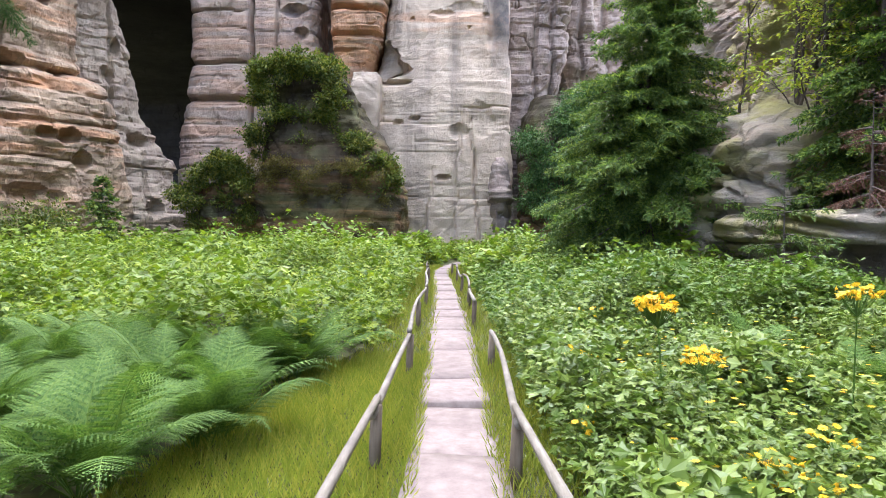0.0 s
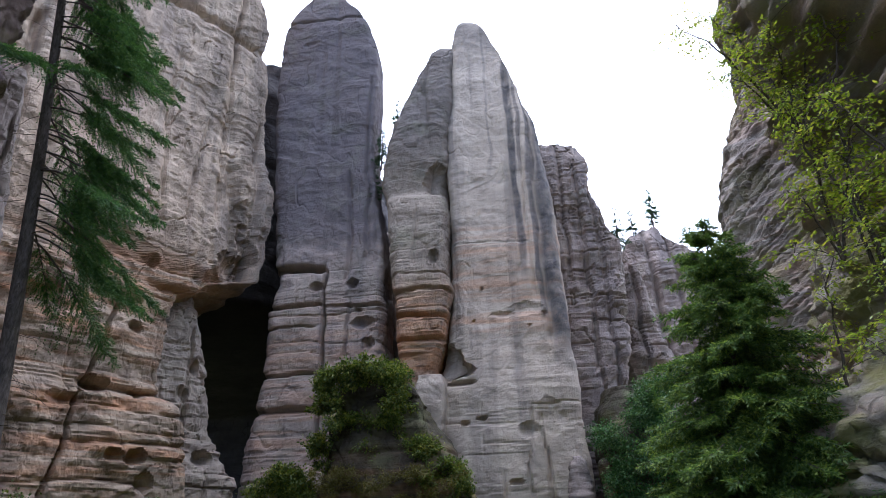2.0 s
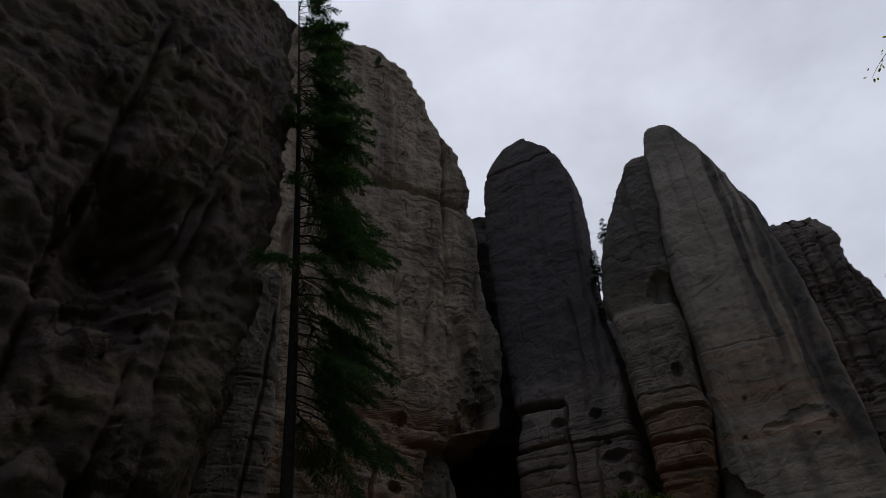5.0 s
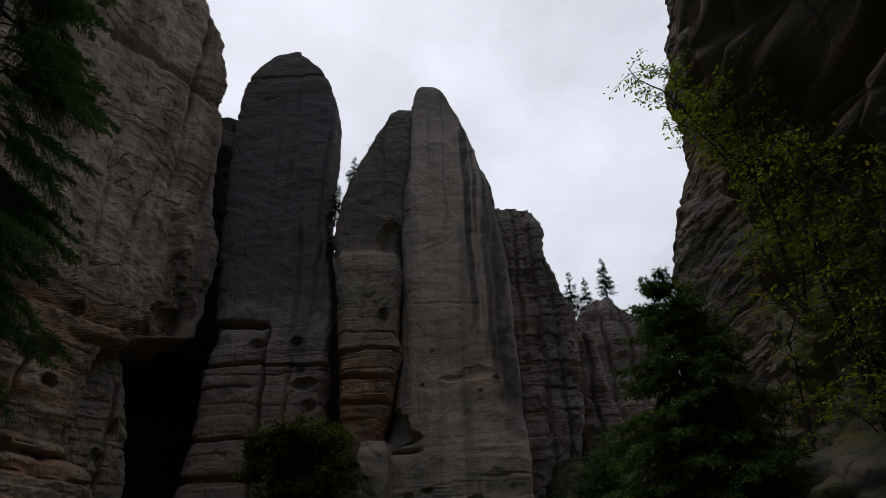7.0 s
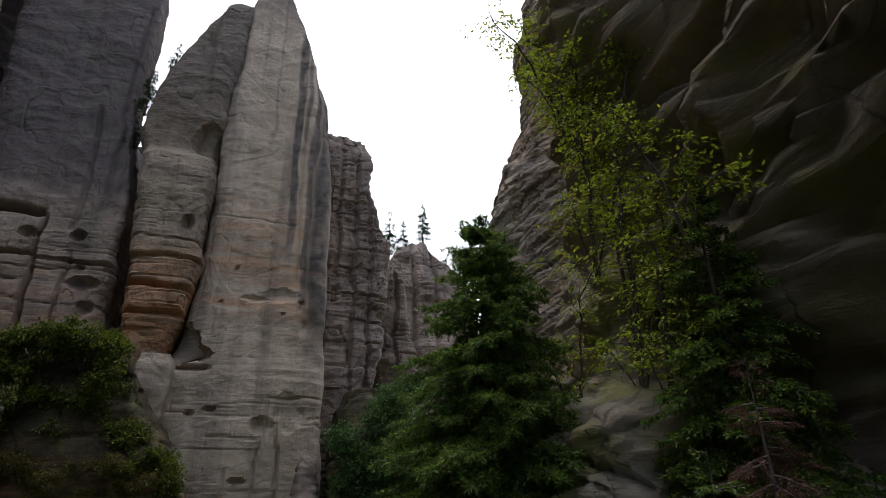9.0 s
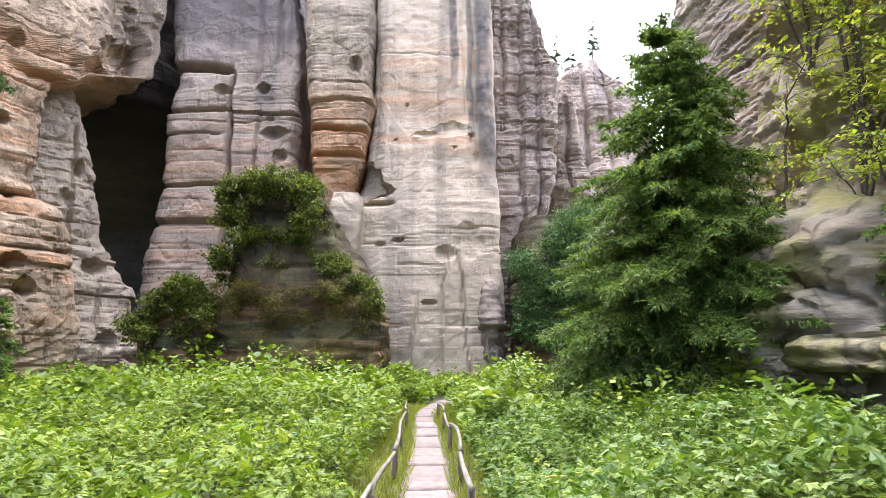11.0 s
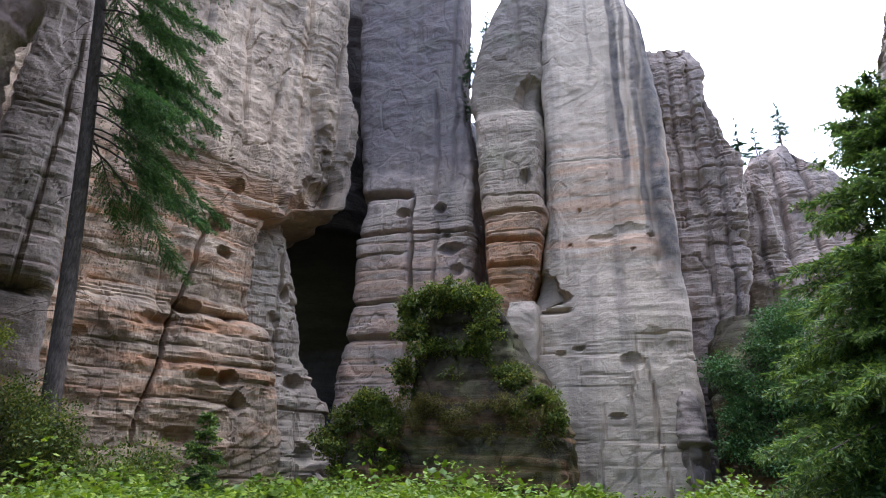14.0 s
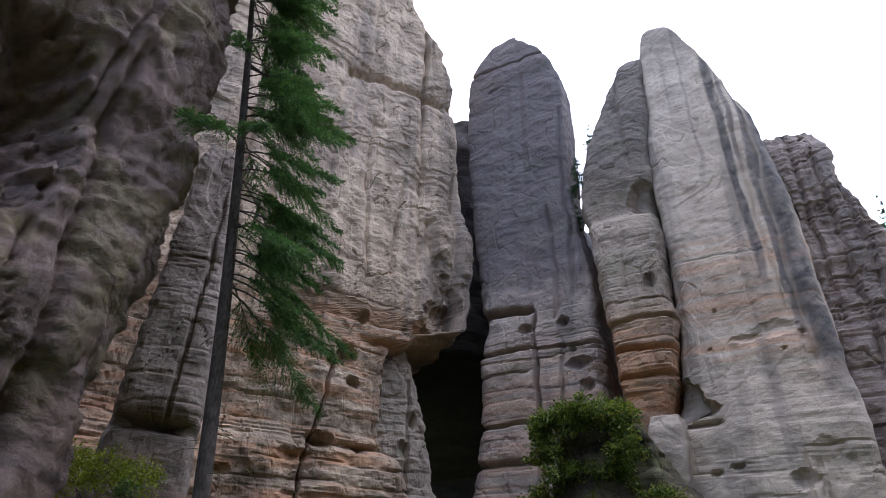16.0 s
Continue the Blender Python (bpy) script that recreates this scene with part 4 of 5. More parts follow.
# ---- trees and shrubs ----
def spruce(name, base, height, radius, low, label, material=NEEDLE, dense=1.0, lean=(0, 0), side=None, seed=1, droop=0.35, trunk_r=None, bare=0.0, blade=(0.13, 0.05), power=0.85, category="spruce tree"):
    """A spruce: trunk, bare dead twigs low down, and whorls of branches that carry needle sprays. side: (azimuth, spread) that keeps foliage to one side."""
    rng = np.random.RandomState(seed)
    tree = empty(name, *base, label, category)
    zs = np.linspace(0, height, 24)
    bend = (zs / height) ** 1.3
    line = np.stack([lean[0] * bend, lean[1] * bend, zs], -1)
    r0 = trunk_r or height * 0.012
    v, q, t = tube(line, r0 * (1 - 0.93 * zs / height) * (1 + 0.5 * np.exp(-zs / 0.4)), 10)
    place("trunk", mesh_of("trunk", v, [q, t], BARK, True), tree)
    wood, C, D, U, L, W = [], [], [], [], [], []
    count = int(dense * (height - low) * 12)
    for zb in np.sort(rng.uniform(low, height * 0.985, count)):
        az = rng.uniform(0, 2 * np.pi)
        if side is not None:
            az = side[0] + rng.normal(0, side[1])
        reach = radius * (1 - zb / height) ** power * rng.uniform(0.6, 1.12) + 0.12
        o = np.array([np.interp(zb, zs, line[:, 0]), np.interp(zb, zs, line[:, 1]), zb])
        s = np.linspace(0, 1, 7)
        out = np.array([math.cos(az), math.sin(az), 0.0])
        rise = (0.55 * (zb / height) ** 2 - 0.12) * reach
        pts = o + out * (s[:, None] * reach) + np.array([0, 0, 1.0]) * (rise * s - droop * reach * s**1.6 + 0.22 * droop * reach * s**4)[:, None]
        wood.append((pts, np.linspace(0.012 + 0.008 * reach, 0.004, 7)))
        nt = max(5, int(reach * 26))
        a = rng.uniform(0.12 if bare == 0 else bare, 1, nt)
        p0 = np.stack([np.interp(a, s, pts[:, k]) for k in range(3)], -1)
        perp = np.array([-out[1], out[0], 0.0])
        sgn = rng.choice([-1, 1], nt)[:, None]
        tl = (reach * 0.36 * (1.05 - a) + 0.1) * rng.uniform(0.5, 1.2, nt)
        td = unit(out * rng.uniform(0.5, 1.0, (nt, 1)) + perp * sgn * rng.uniform(0.4, 1.1, (nt, 1)) + np.array([0, 0, 1.0]) * rng.uniform(-0.75, 0.12, (nt, 1)))
        ns = max(2, int(np.ceil(tl.max() / (blade[0] * 0.55))))
        for k in range(ns):
            ok = tl > k * blade[0] * 0.5
            if not ok.any():
                break
            c = p0[ok] + td[ok] * (k * blade[0] * 0.5) - np.array([0, 0, 1.0]) * (0.02 * k * k * blade[0])
            m = len(c)
            for rep in range(3):
                C.append(c)
                D.append(td[ok] + rng.normal(0, 0.45, (m, 3)))
                U.append(np.array([0, 0, 1.0]) + rng.normal(0, 0.6, (m, 3)))
                L.append(rng.uniform(0.7, 1.3, m) * blade[0])
                W.append(rng.uniform(0.7, 1.3, m) * blade[1])
    v, q, t = tubes(wood, 4)
    tagged(place("branchwork", mesh_of("branchwork", v, [q, t], BARK), tree), kind="stuff")
    v, f = leaves(np.vstack(C), np.vstack(D), np.vstack(U), np.concatenate(L), np.concatenate(W), 0.2)
    place("crown", mesh_of("crown", v, [f], material), tree)
    if low > height * 0.2:
        dead = []
        for zb in rng.uniform(1.0, low + height * 0.25, int(height * 2.2)):
            az, ln = rng.uniform(0, 2 * np.pi), rng.uniform(0.5, 2.2)
            s = np.linspace(0, 1, 6)
            o = np.array([np.interp(zb, zs, line[:, 0]), np.interp(zb, zs, line[:, 1]), zb])
            wig = rng.normal(0, 0.04, (6, 3)) * s[:, None] * ln
            dead.append((o + np.stack([np.cos(az) * s * ln, np.sin(az) * s * ln, 0.1 * ln * s - 0.5 * ln * s**2], -1) + wig, np.linspace(0.018, 0.004, 6)))
        v, q, t = tubes(dead, 4)
        tagged(place("dead_branchwork", mesh_of("dead_branchwork", v, [q, t], POST_WOOD), tree, "bare dead lower twigs"), kind="stuff")
    return tree


def shrub(name, base, blobs, label, material=LEAF_BUSH, per=900, size=0.16, seed=1, category="shrub", oval=False):
    """A shrub: stems that fork towards each clump, and clumps of leaves. blobs: (x, y, z, radius) from the base."""
    rng = np.random.RandomState(seed)
    bush = empty(name, *base, label, category)
    stems, C, D, U = [], [], [], []
    for bx, by, bz, br in blobs:
        s = np.linspace(0, 1, 6)[:, None]
        end = np.array([bx, by, bz])
        start = np.array([bx * 0.8, by + 0.9, bz - br * 1.1])
        stems.append((start + (end - start) * s + rng.normal(0, 0.06, (6, 3)) * s * br, np.linspace(0.03, 0.01, 6) * max(0.5, br)))
        for k in range(7):
            tip = end + unit(rng.normal(0, 1, 3) + [0, 0, 0.5]) * br * rng.uniform(0.6, 1.15)
            stems.append((end + (tip - end) * s + rng.normal(0, 0.04, (6, 3)) * s * br, np.linspace(0.016, 0.005, 6) * max(0.6, br)))
        m = int(per * br * br)
        hubs = end + unit(rng.normal(0, 1, (max(8, m // 14), 3)) * [1, 1, 0.8]) * br * rng.uniform(0.35, 1.15, (max(8, m // 14), 1))
        h = hubs[rng.randint(0, len(hubs), m)]
        C.append(h + rng.normal(0, 0.16 * br + 0.05, (m, 3)) * [1, 1, 0.6])
        D.append(unit(h - end) * 0.7 + rng.normal(0, 0.7, (m, 3)) + [0, 0, -0.1])
        U.append(np.array([0, 0, 1.0]) + rng.normal(0, 0.45, (m, 3)))
    v, q, t = tubes(stems, 5)
    tagged(place("woody_frame", mesh_of("woody_frame", v, [q, t], BARK), bush), kind="stuff")
    C = np.vstack(C)
    v, f = leaves(C, np.vstack(D), np.vstack(U), rng.uniform(0.7, 1.3, len(C)) * size, rng.uniform(0.45, 0.65, len(C)) * size, 0.2, oval)
    place("foliage", mesh_of("foliage", v, [f], material), bush)
    return bush


def pine_on_top(base, height, seed):
    return spruce("pine_tree", base, height, height * 0.24, height * 0.22, "small sparse pine growing on the cliff top", NEEDLE_DARK, 1.6, (0.1, 0), None, seed, 0.1, height * 0.02, 0.15, (0.12, 0.022), 0.8, "pine tree")


spruce("spruce_tree", (6.1, 20.3, -0.1), 11.4, 4.5, 0.4, "dense young spruce with bright green shoots", NEEDLE, 2.7, (0, 0), None, 61, 0.34, 0.14, 0, (0.15, 0.036), 0.66)
spruce("spruce_tree", (-19.6, 22.4, -0.2), 46, 6.6, 14.0, "tall thin spruce with foliage on its open side", NEEDLE_LIMB, 0.32, (-1.6, -6.0), (0.6, 0.7), 63, 0.7, 0.36, 0.3, (0.13, 0.03), 0.3)
spruce("spruce_tree", (10.2, 15.2, 2.0), 8.5, 2.6, 0.8, "dark spruce rooted on the rock ledge", NEEDLE, 1.4, (-0.3, -0.2), None, 65, 0.45, 0.11)
spruce("spruce_sapling", (-12.9, 22.0, -0.1), 3.7, 1.3, 0.15, "young green spruce sapling", NEEDLE, 2.6, (0, 0), None, 67, 0.2, 0.04, 0, (0.12, 0.045))
spruce("spruce_sapling", (5.7, 11.0, 0.0), 2.75, 1.45, 0.4, "small light green spruce sapling with a bare leader", NEEDLE, 1.3, (0, 0), None, 69, 0.12, 0.03, 0, (0.07, 0.018), 0.75)
spruce("spruce_sapling", (-17.2, 17.2, -0.1), 5.2, 1.5, 0.3, "young spruce at the foot of the wall", NEEDLE, 1.8, (0, 0), None, 71, 0.3, 0.05)
spruce("spruce_tree", (8.5, 13.0, 2.0), 2.7, 1.3, 0.4, "dead reddish brown spruce on the ledge", NEEDLE_DEAD, 1.2, (0, 0), None, 73, 0.3, 0.04, 0.2, (0.07, 0.012))
for n, (px, py, pz, ph) in enumerate(((-12.4, 51.2, 36.0, 5.0), (-13.2, 51.6, 32.0, 4.6), (-10.9, 51.4, 41.0, 3.6), (-9.0, 52.0, 45.4, 2.2), (10.2, 57.5, 27.5, 5.5), (20.0, 82.5, 42.0, 7.5), (17.0, 82.5, 40.8, 5.5), (23.6, 83.5, 37.0, 5.0), (-21.9, 54.5, 47.5, 3.0), (-34.5, 33.5, 69.2, 3.2), (-31, 37.2, 69.2, 2.4))):
    pine_on_top((px, py, pz - 0.3), ph, 80 + n)

def clumps(n, x0, x1, top, front, low, seed, r=(0.45, 1.0)):
    """Clump places over a boulder: most along its top, some hanging down its face."""
    q = random.Random(seed)
    out = []
    for k in range(n):
        x = q.uniform(x0, x1)
        zt = top(x)
        z = zt + q.uniform(-0.3, 0.6) if k % 2 else q.uniform(low, zt)
        out.append((x, front + q.uniform(-0.5, 0.5) + (0.5 if k % 3 else -0.2), z, q.uniform(*r)))
    return out


shrub("shrub", (-11.2, 41.6, 8.0), clumps(50, -3.0, 3.4, lambda x: 4.7 - 0.06 * x * x - max(0, x - 2.4) * 0.8, -0.3, -1.2, 1, (0.4, 0.85)), "green bilberry and birch shrub on the mossy boulder", LEAF_BUSH, 1100, 0.22, 91)
shrub("shrub", (-7.0, 41.8, 5.4), clumps(24, -1.8, 2.6, lambda x: 3.2 - 0.85 * (x + 1.2), -0.3, -1.6, 2, (0.4, 0.8)), "yellow-green shrub hanging over the boulder", LEAF_BUSH, 1100, 0.22, 92)
shrub("shrub", (-16.6, 41.6, 3.2), clumps(34, -2.8, 2.6, lambda x: 3.2 - 0.42 * x * x, -0.2, -1.8, 3, (0.45, 0.95)), "dense low shrub over the boulder", LEAF_BUSH, 1000, 0.22, 93)
shrub("shrub", (-9.6, 40.9, 2.0), clumps(40, -4.4, 5.0, lambda x: 3.6, -0.3, -1.4, 5, (0.3, 0.6)), "rusty heather patch on the boulder face", foliage("heather", (0.07, 0.07, 0.015), (0.13, 0.11, 0.02), (0.20, 0.14, 0.03)), 1700, 0.12, 94)
shrub("shrub", (6.4, 46.5, 3.0), [(-1.2, 0.4, 5.6, 1.2), (0.2, 0.2, 4.2, 1.4), (-0.6, 0.2, 2.6, 1.2), (1.2, 0.6, 6.8, 1.2), (2.4, 1.5, 8.6, 1.3), (0.4, -0.4, 1.0, 1.3), (2.2, -0.4, 3.2, 1.5), (1.6, -1.2, 0.2, 1.3), (3.4, 0, 5.6, 1.3), (-1.3, 0, 1.0, 0.8), (2.8, 1.0, 7.4, 1.4), (3.8, 1.8, 9.4, 1.2), (4.8, 0.4, 4.4, 1.5), (4.6, -0.2, 2.2, 1.5), (3.2, -0.6, 1.4, 1.3)], "dark green shrubs crowding the cleft", NEEDLE_LIMB, 1300, 0.2, 95)
shrub("shrub", (6.0, 36.0, 0.2), [(0.6, 0, 0.9, 0.9), (1.8, -0.4, 1.5, 1.1), (2.6, 0.2, 0.7, 1.0), (2.9, 0.4, 2.2, 0.8)], "yellow-green shrub at the edge of the meadow", LEAF_BUSH, 1500, 0.17, 96)
shrub("shrub", (-17.5, 21.5, 0.2), [(-1.2, 0, 1.6, 1.1), (0.4, 0.2, 1.2, 1.0), (-2.6, -0.6, 2.3, 1.2), (1.6, -0.4, 0.7, 0.8), (-3.6, -1.6, 1.4, 1.2), (-1.6, -1.0, 3.4, 1.0), (0.4, -1.2, 2.6, 0.9), (2.4, 0.6, 1.6, 0.9)], "green shrub around the spruce trunk", LEAF_BUSH, 2600, 0.13, 97)
shrub("shrub", (-25.0, 20.2, 5.0), [(-0.6, 0, 1.6, 1.0), (1.0, 0.6, 1.4, 0.9), (2.4, 1.2, 1.2, 0.8), (-1.8, -0.6, 0.8, 0.9)], "bright ferns and shrubs on the mossy block", LEAF_TREE, 2200, 0.13, 98)


def broadleaf(base, limbs, label, seed, per=14, size=0.15):
    """A slender tree leaning out from the rock. limbs: end points from the base."""
    rng = np.random.RandomState(seed)
    tree = empty("broadleaf_tree", *base, label, "tree")
    wood, C, D, U = [], [], [], []
    for end in limbs:
        s = np.linspace(0, 1, 12)
        end = np.array(end, float)
        ln = np.linalg.norm(end)
        pts = end * s[:, None] + np.array([0, 0, 0.16 * ln]) * (np.sin(s * np.pi)[:, None]) + np.cumsum(rng.normal(0, 0.025 * ln, (12, 3)), 0) * s[:, None]
        wood.append((pts, np.linspace(0.05, 0.01, 12) * min(1.4, ln / 4)))
        for k in range(int(ln * 6)):
            a = rng.uniform(0.2, 1)
            o = np.array([np.interp(a, s, pts[:, j]) for j in range(3)])
            td = unit(rng.normal(0, 1, 3) + unit(end) * 0.6) * [1, 1, 0.5]
            tl = rng.uniform(0.5, 1.5)
            ss = np.linspace(0, 1, 5)[:, None]
            tp = o + td * tl * ss - np.array([0, 0, 0.25]) * ss**2 * tl
            wood.append((tp, np.linspace(0.012, 0.004, 5)))
            b = rng.uniform(0.15, 1.05, per)
            c = np.stack([np.interp(b, ss[:, 0], tp[:, j]) for j in range(3)], -1)
            side = unit(np.cross(td, [0, 0, 1.0]))
            off = rng.choice([-1, 1], (per, 1)) * side * rng.uniform(0.02, 0.22, (per, 1))
            C.append(c + off + rng.normal(0, 0.03, (per, 3)))
            D.append(off * 3 + td * 0.6 + rng.normal(0, 0.3, (per, 3)) + [0, 0, -0.25])
            U.append(np.array([0, 0, 1.0]) + rng.normal(0, 0.3, (per, 3)))
    v, q, t = tubes(wood, 5)
    tagged(place("woody_frame", mesh_of("woody_frame", v, [q, t], BARK), tree), kind="stuff")
    C = np.vstack(C)
    v, f = leaves(C, np.vstack(D), np.vstack(U), rng.uniform(0.6, 1.2, len(C)) * size, rng.uniform(0.4, 0.6, len(C)) * size, 0.15, True)
    place("foliage", mesh_of("foliage", v, [f], LEAF_TREE), tree)
    return tree


broadleaf((9.6, 18.0, 5.0), [(-0.8, -0.8, 3.2), (-0.6, -1.6, 6.6), (-1.0, -1.0, 9.0), (-1.4, -0.4, 1.2), (0.6, -2.4, 4.6), (-0.4, -1.8, 10.6)], "slender rowan with yellow-green leaves against the wall", 101)
broadleaf((9.8, 19.6, 13.5), [(-2.6, -1.2, 2.4), (-3.4, -1.6, 4.4), (-1.0, -2.4, 4.0), (-1.6, -2.2, 0.4), (-2.0, -0.8, 6.4), (0.2, -3.0, 3.0)], "birch leaning out from the overhang", 102, 17, 0.14)
broadleaf((9.2, 20.6, 3.0), [(-1.2, -1.2, 3.4), (-0.6, -1.4, 5.2), (-1.6, -0.6, 2.0)], "yellowish young birch at the rock foot", 103, 18, 0.14)

broadleaf((9.4, 16.6, 4.0), [(-1.2, -0.6, 2.2), (-0.6, -1.2, 4.4), (0.4, -2.0, 2.4), (-0.2, -1.6, 6.4)], "young rowan clinging to the undercut wall", 104)
broadleaf((9.6, 19.4, 9.0), [(-1.4, -1.0, 2.6), (-1.0, -1.8, 5.0), (-0.2, -2.6, 3.2), (-1.6, -0.4, 0.4)], "leafy birch halfway up the wall", 105)
broadleaf((9.6, 15.0, 8.0), [(-0.8, -0.8, 2.6), (-0.6, -1.8, 1.0), (-1.2, 0.4, 4.2)], "small rowan in a crack of the dark wall", 106)

# ---- meadow ----
rng = np.random.RandomState(7)


def scatter(n, x0, x1, y0, y1, keep):
    p = np.stack([rng.uniform(x0, x1, n), rng.uniform(y0, y1, n)], -1)
    return p[keep(p[:, 0], p[:, 1])]


def herbs(name, spots, height, spread, per, size, material, label, oval=True, aspect=0.62, tilt=0.1, lobed=False):
    """Leafy herbs: each spot carries a stalk's worth of leaves at several heights."""
    n = len(spots)
    lift = height * (0.8 + 1.5 * fbm(spots[:, 0] * 0.45, spots[:, 1] * 0.45, spots[:, 0] * 0 + 1.5, 3, 5)) * rng.uniform(0.6, 1.3, n)
    zg = ground_height(spots[:, 0], spots[:, 1])
    i = np.repeat(np.arange(n), per)
    a = rng.uniform(0, 2 * np.pi, len(i))
    r = rng.uniform(0.1, 1.0, len(i)) * spread
    h = lift[i] * (1 - 0.75 * rng.uniform(0, 1, len(i)) ** 1.6)
    c = np.stack([spots[i, 0] + np.cos(a) * r * 0.6, spots[i, 1] + np.sin(a) * r * 0.6, zg[i] + h], -1)
    d = np.stack([np.cos(a), np.sin(a), rng.normal(tilt, 0.45, len(i))], -1)
    u = np.array([0, 0, 1.0]) + rng.normal(0, 0.42, (len(i), 3))
    sz = rng.uniform(0.5, 1.15, len(i)) * size * (1 + 0.9 * np.clip(fbm(spots[:, 0] * 1.1, spots[:, 1] * 1.1, spots[:, 0] * 0 + 8.5, 2, 15) * 2 + 0.1, 0, 1))[i]
    v, f = leaves(c, d, u, sz, sz * aspect * rng.uniform(0.8, 1.25, len(i)), 0.12, oval, lobed)
    return tagged(place(name, mesh_of(name, v, [f], material)), label, "plants", "", "stuff")


def left_side(off):
    return lambda x, y: (x < path_x(y) - off) & (x > -16 - 0.1 * y)


def right_side(off):
    return lambda x, y: (x > path_x(y) + off) & (x < 7.5 + 0.05 * y)


def wild(off, rough_edge=0.5):
    return lambda x, y: np.abs(x - path_x(y)) > off + rough_edge * fbm(x * 0.7, y * 0.7, x * 0, 2, 9)


def both(f, g):
    return lambda x, y: f(x, y) & g(x, y)


def grassy(x, y):
    """The mown-looking patch beside the path."""
    return (x > -2.2 + 0.12 * (y - 3)) & (x < 0) & (y < 7.5)


herbs("meadow_herbs", scatter(11500, 0.5, 7.5, 0.2, 9, right_side(0.72)), 0.62, 0.16, 12, 0.078, LEAF_PALE, "pale green lobed meadow herbs beside the path", True, 1.05, 0.1, True)
herbs("meadow_herbs", scatter(9500, 0.5, 9, 8, 18, right_side(0.78)), 0.8, 0.2, 12, 0.095, LEAF_MEADOW, "leafy green meadow herbs", True, 0.95, 0.1, True)
herbs("meadow_herbs", scatter(9500, -12, 0, 4.5, 18, both(left_side(1.0), lambda x, y: ~grassy(x, y) & ((y > 6.4) | (x < -6)))), 0.98, 0.22, 13, 0.095, LEAF_BRIGHT, "bright green raspberry and herb thicket", True, 0.95, 0.1, True)
herbs("meadow_herbs", scatter(5200, -20, 0, 16, 32, left_side(0.95)), 1.2, 0.3, 12, 0.16, LEAF_BRIGHT, "bright green raspberry thicket", False, 0.75)
herbs("meadow_herbs", scatter(4200, -0.5, 14, 16, 32, right_side(0.85)), 1.1, 0.3, 12, 0.16, LEAF_BRIGHT, "bright green herb thicket along the path", False, 0.75)
herbs("meadow_herbs", scatter(6500, -24, 14, 30, 49, wild(0.9)), 0.95, 0.4, 12, 0.22, LEAF_BRIGHT, "tall green herbs below the cliffs", False, 0.75)
herbs("meadow_herbs", scatter(2600, -24, -8, 4, 26, left_side(1)), 0.9, 0.4, 9, 0.2, LEAF_MEADOW, "green herbs along the wall foot")
herbs("meadow_herbs", scatter(4200, -8, 8, -12, 1.2, wild(1.0)), 0.45, 0.3, 8, 0.14, LEAF_MEADOW, "meadow herbs behind the path")
herbs("seed_heads", scatter(1500, 0.8, 9, 2, 24, right_side(0.8)), 0.62, 0.12, 6, 0.05, LEAF_GRASS, "yellowing seed heads among the herbs")


def grass(name, spots, height, material, label):
    n = len(spots)
    a = rng.uniform(0, 2 * np.pi, n)
    c = np.stack([spots[:, 0], spots[:, 1], ground_height(spots[:, 0], spots[:, 1]) - 0.01], -1)
    d = np.stack([np.cos(a) * 0.45, np.sin(a) * 0.45, np.ones(n)], -1) + rng.normal(0, 0.12, (n, 3))
    hh = height * rng.uniform(0.5, 1.35, n)
    v, f = leaves(c, d, np.stack([-np.sin(a), np.cos(a), np.zeros(n) + 0.2], -1), hh, 0.010 + 0 * hh, 0.3)
    return tagged(place(name, mesh_of(name, v, [f], material)), label, "grass", "", "stuff")


grass("grass", scatter(60000, -3, 0, -1, 8, lambda x, y: (x < path_x(y) - 0.27) & (grassy(x, y) | (x > path_x(y) - 1.2))), 0.14, LEAF_GRASS, "short yellowish grass beside the stone path")
grass("grass", scatter(26000, -2.5, 1.5, 7, 30, lambda x, y: (np.abs(x - path_x(y)) > 0.27) & (np.abs(x - path_x(y)) < 1.2)), 0.2, LEAF_GRASS, "grass verge along the path")
grass("grass", scatter(12000, 0, 1.4, -1, 8, lambda x, y: (x > path_x(y) + 0.27) & (x < path_x(y) + 0.95)), 0.17, LEAF_GRASS, "grass at the edge of the stones")
grass("tall_grass", scatter(9000, 3, 8, 9, 14, lambda x, y: x > 3), 0.7, LEAF_MEADOW, "tall grass below the ledge")


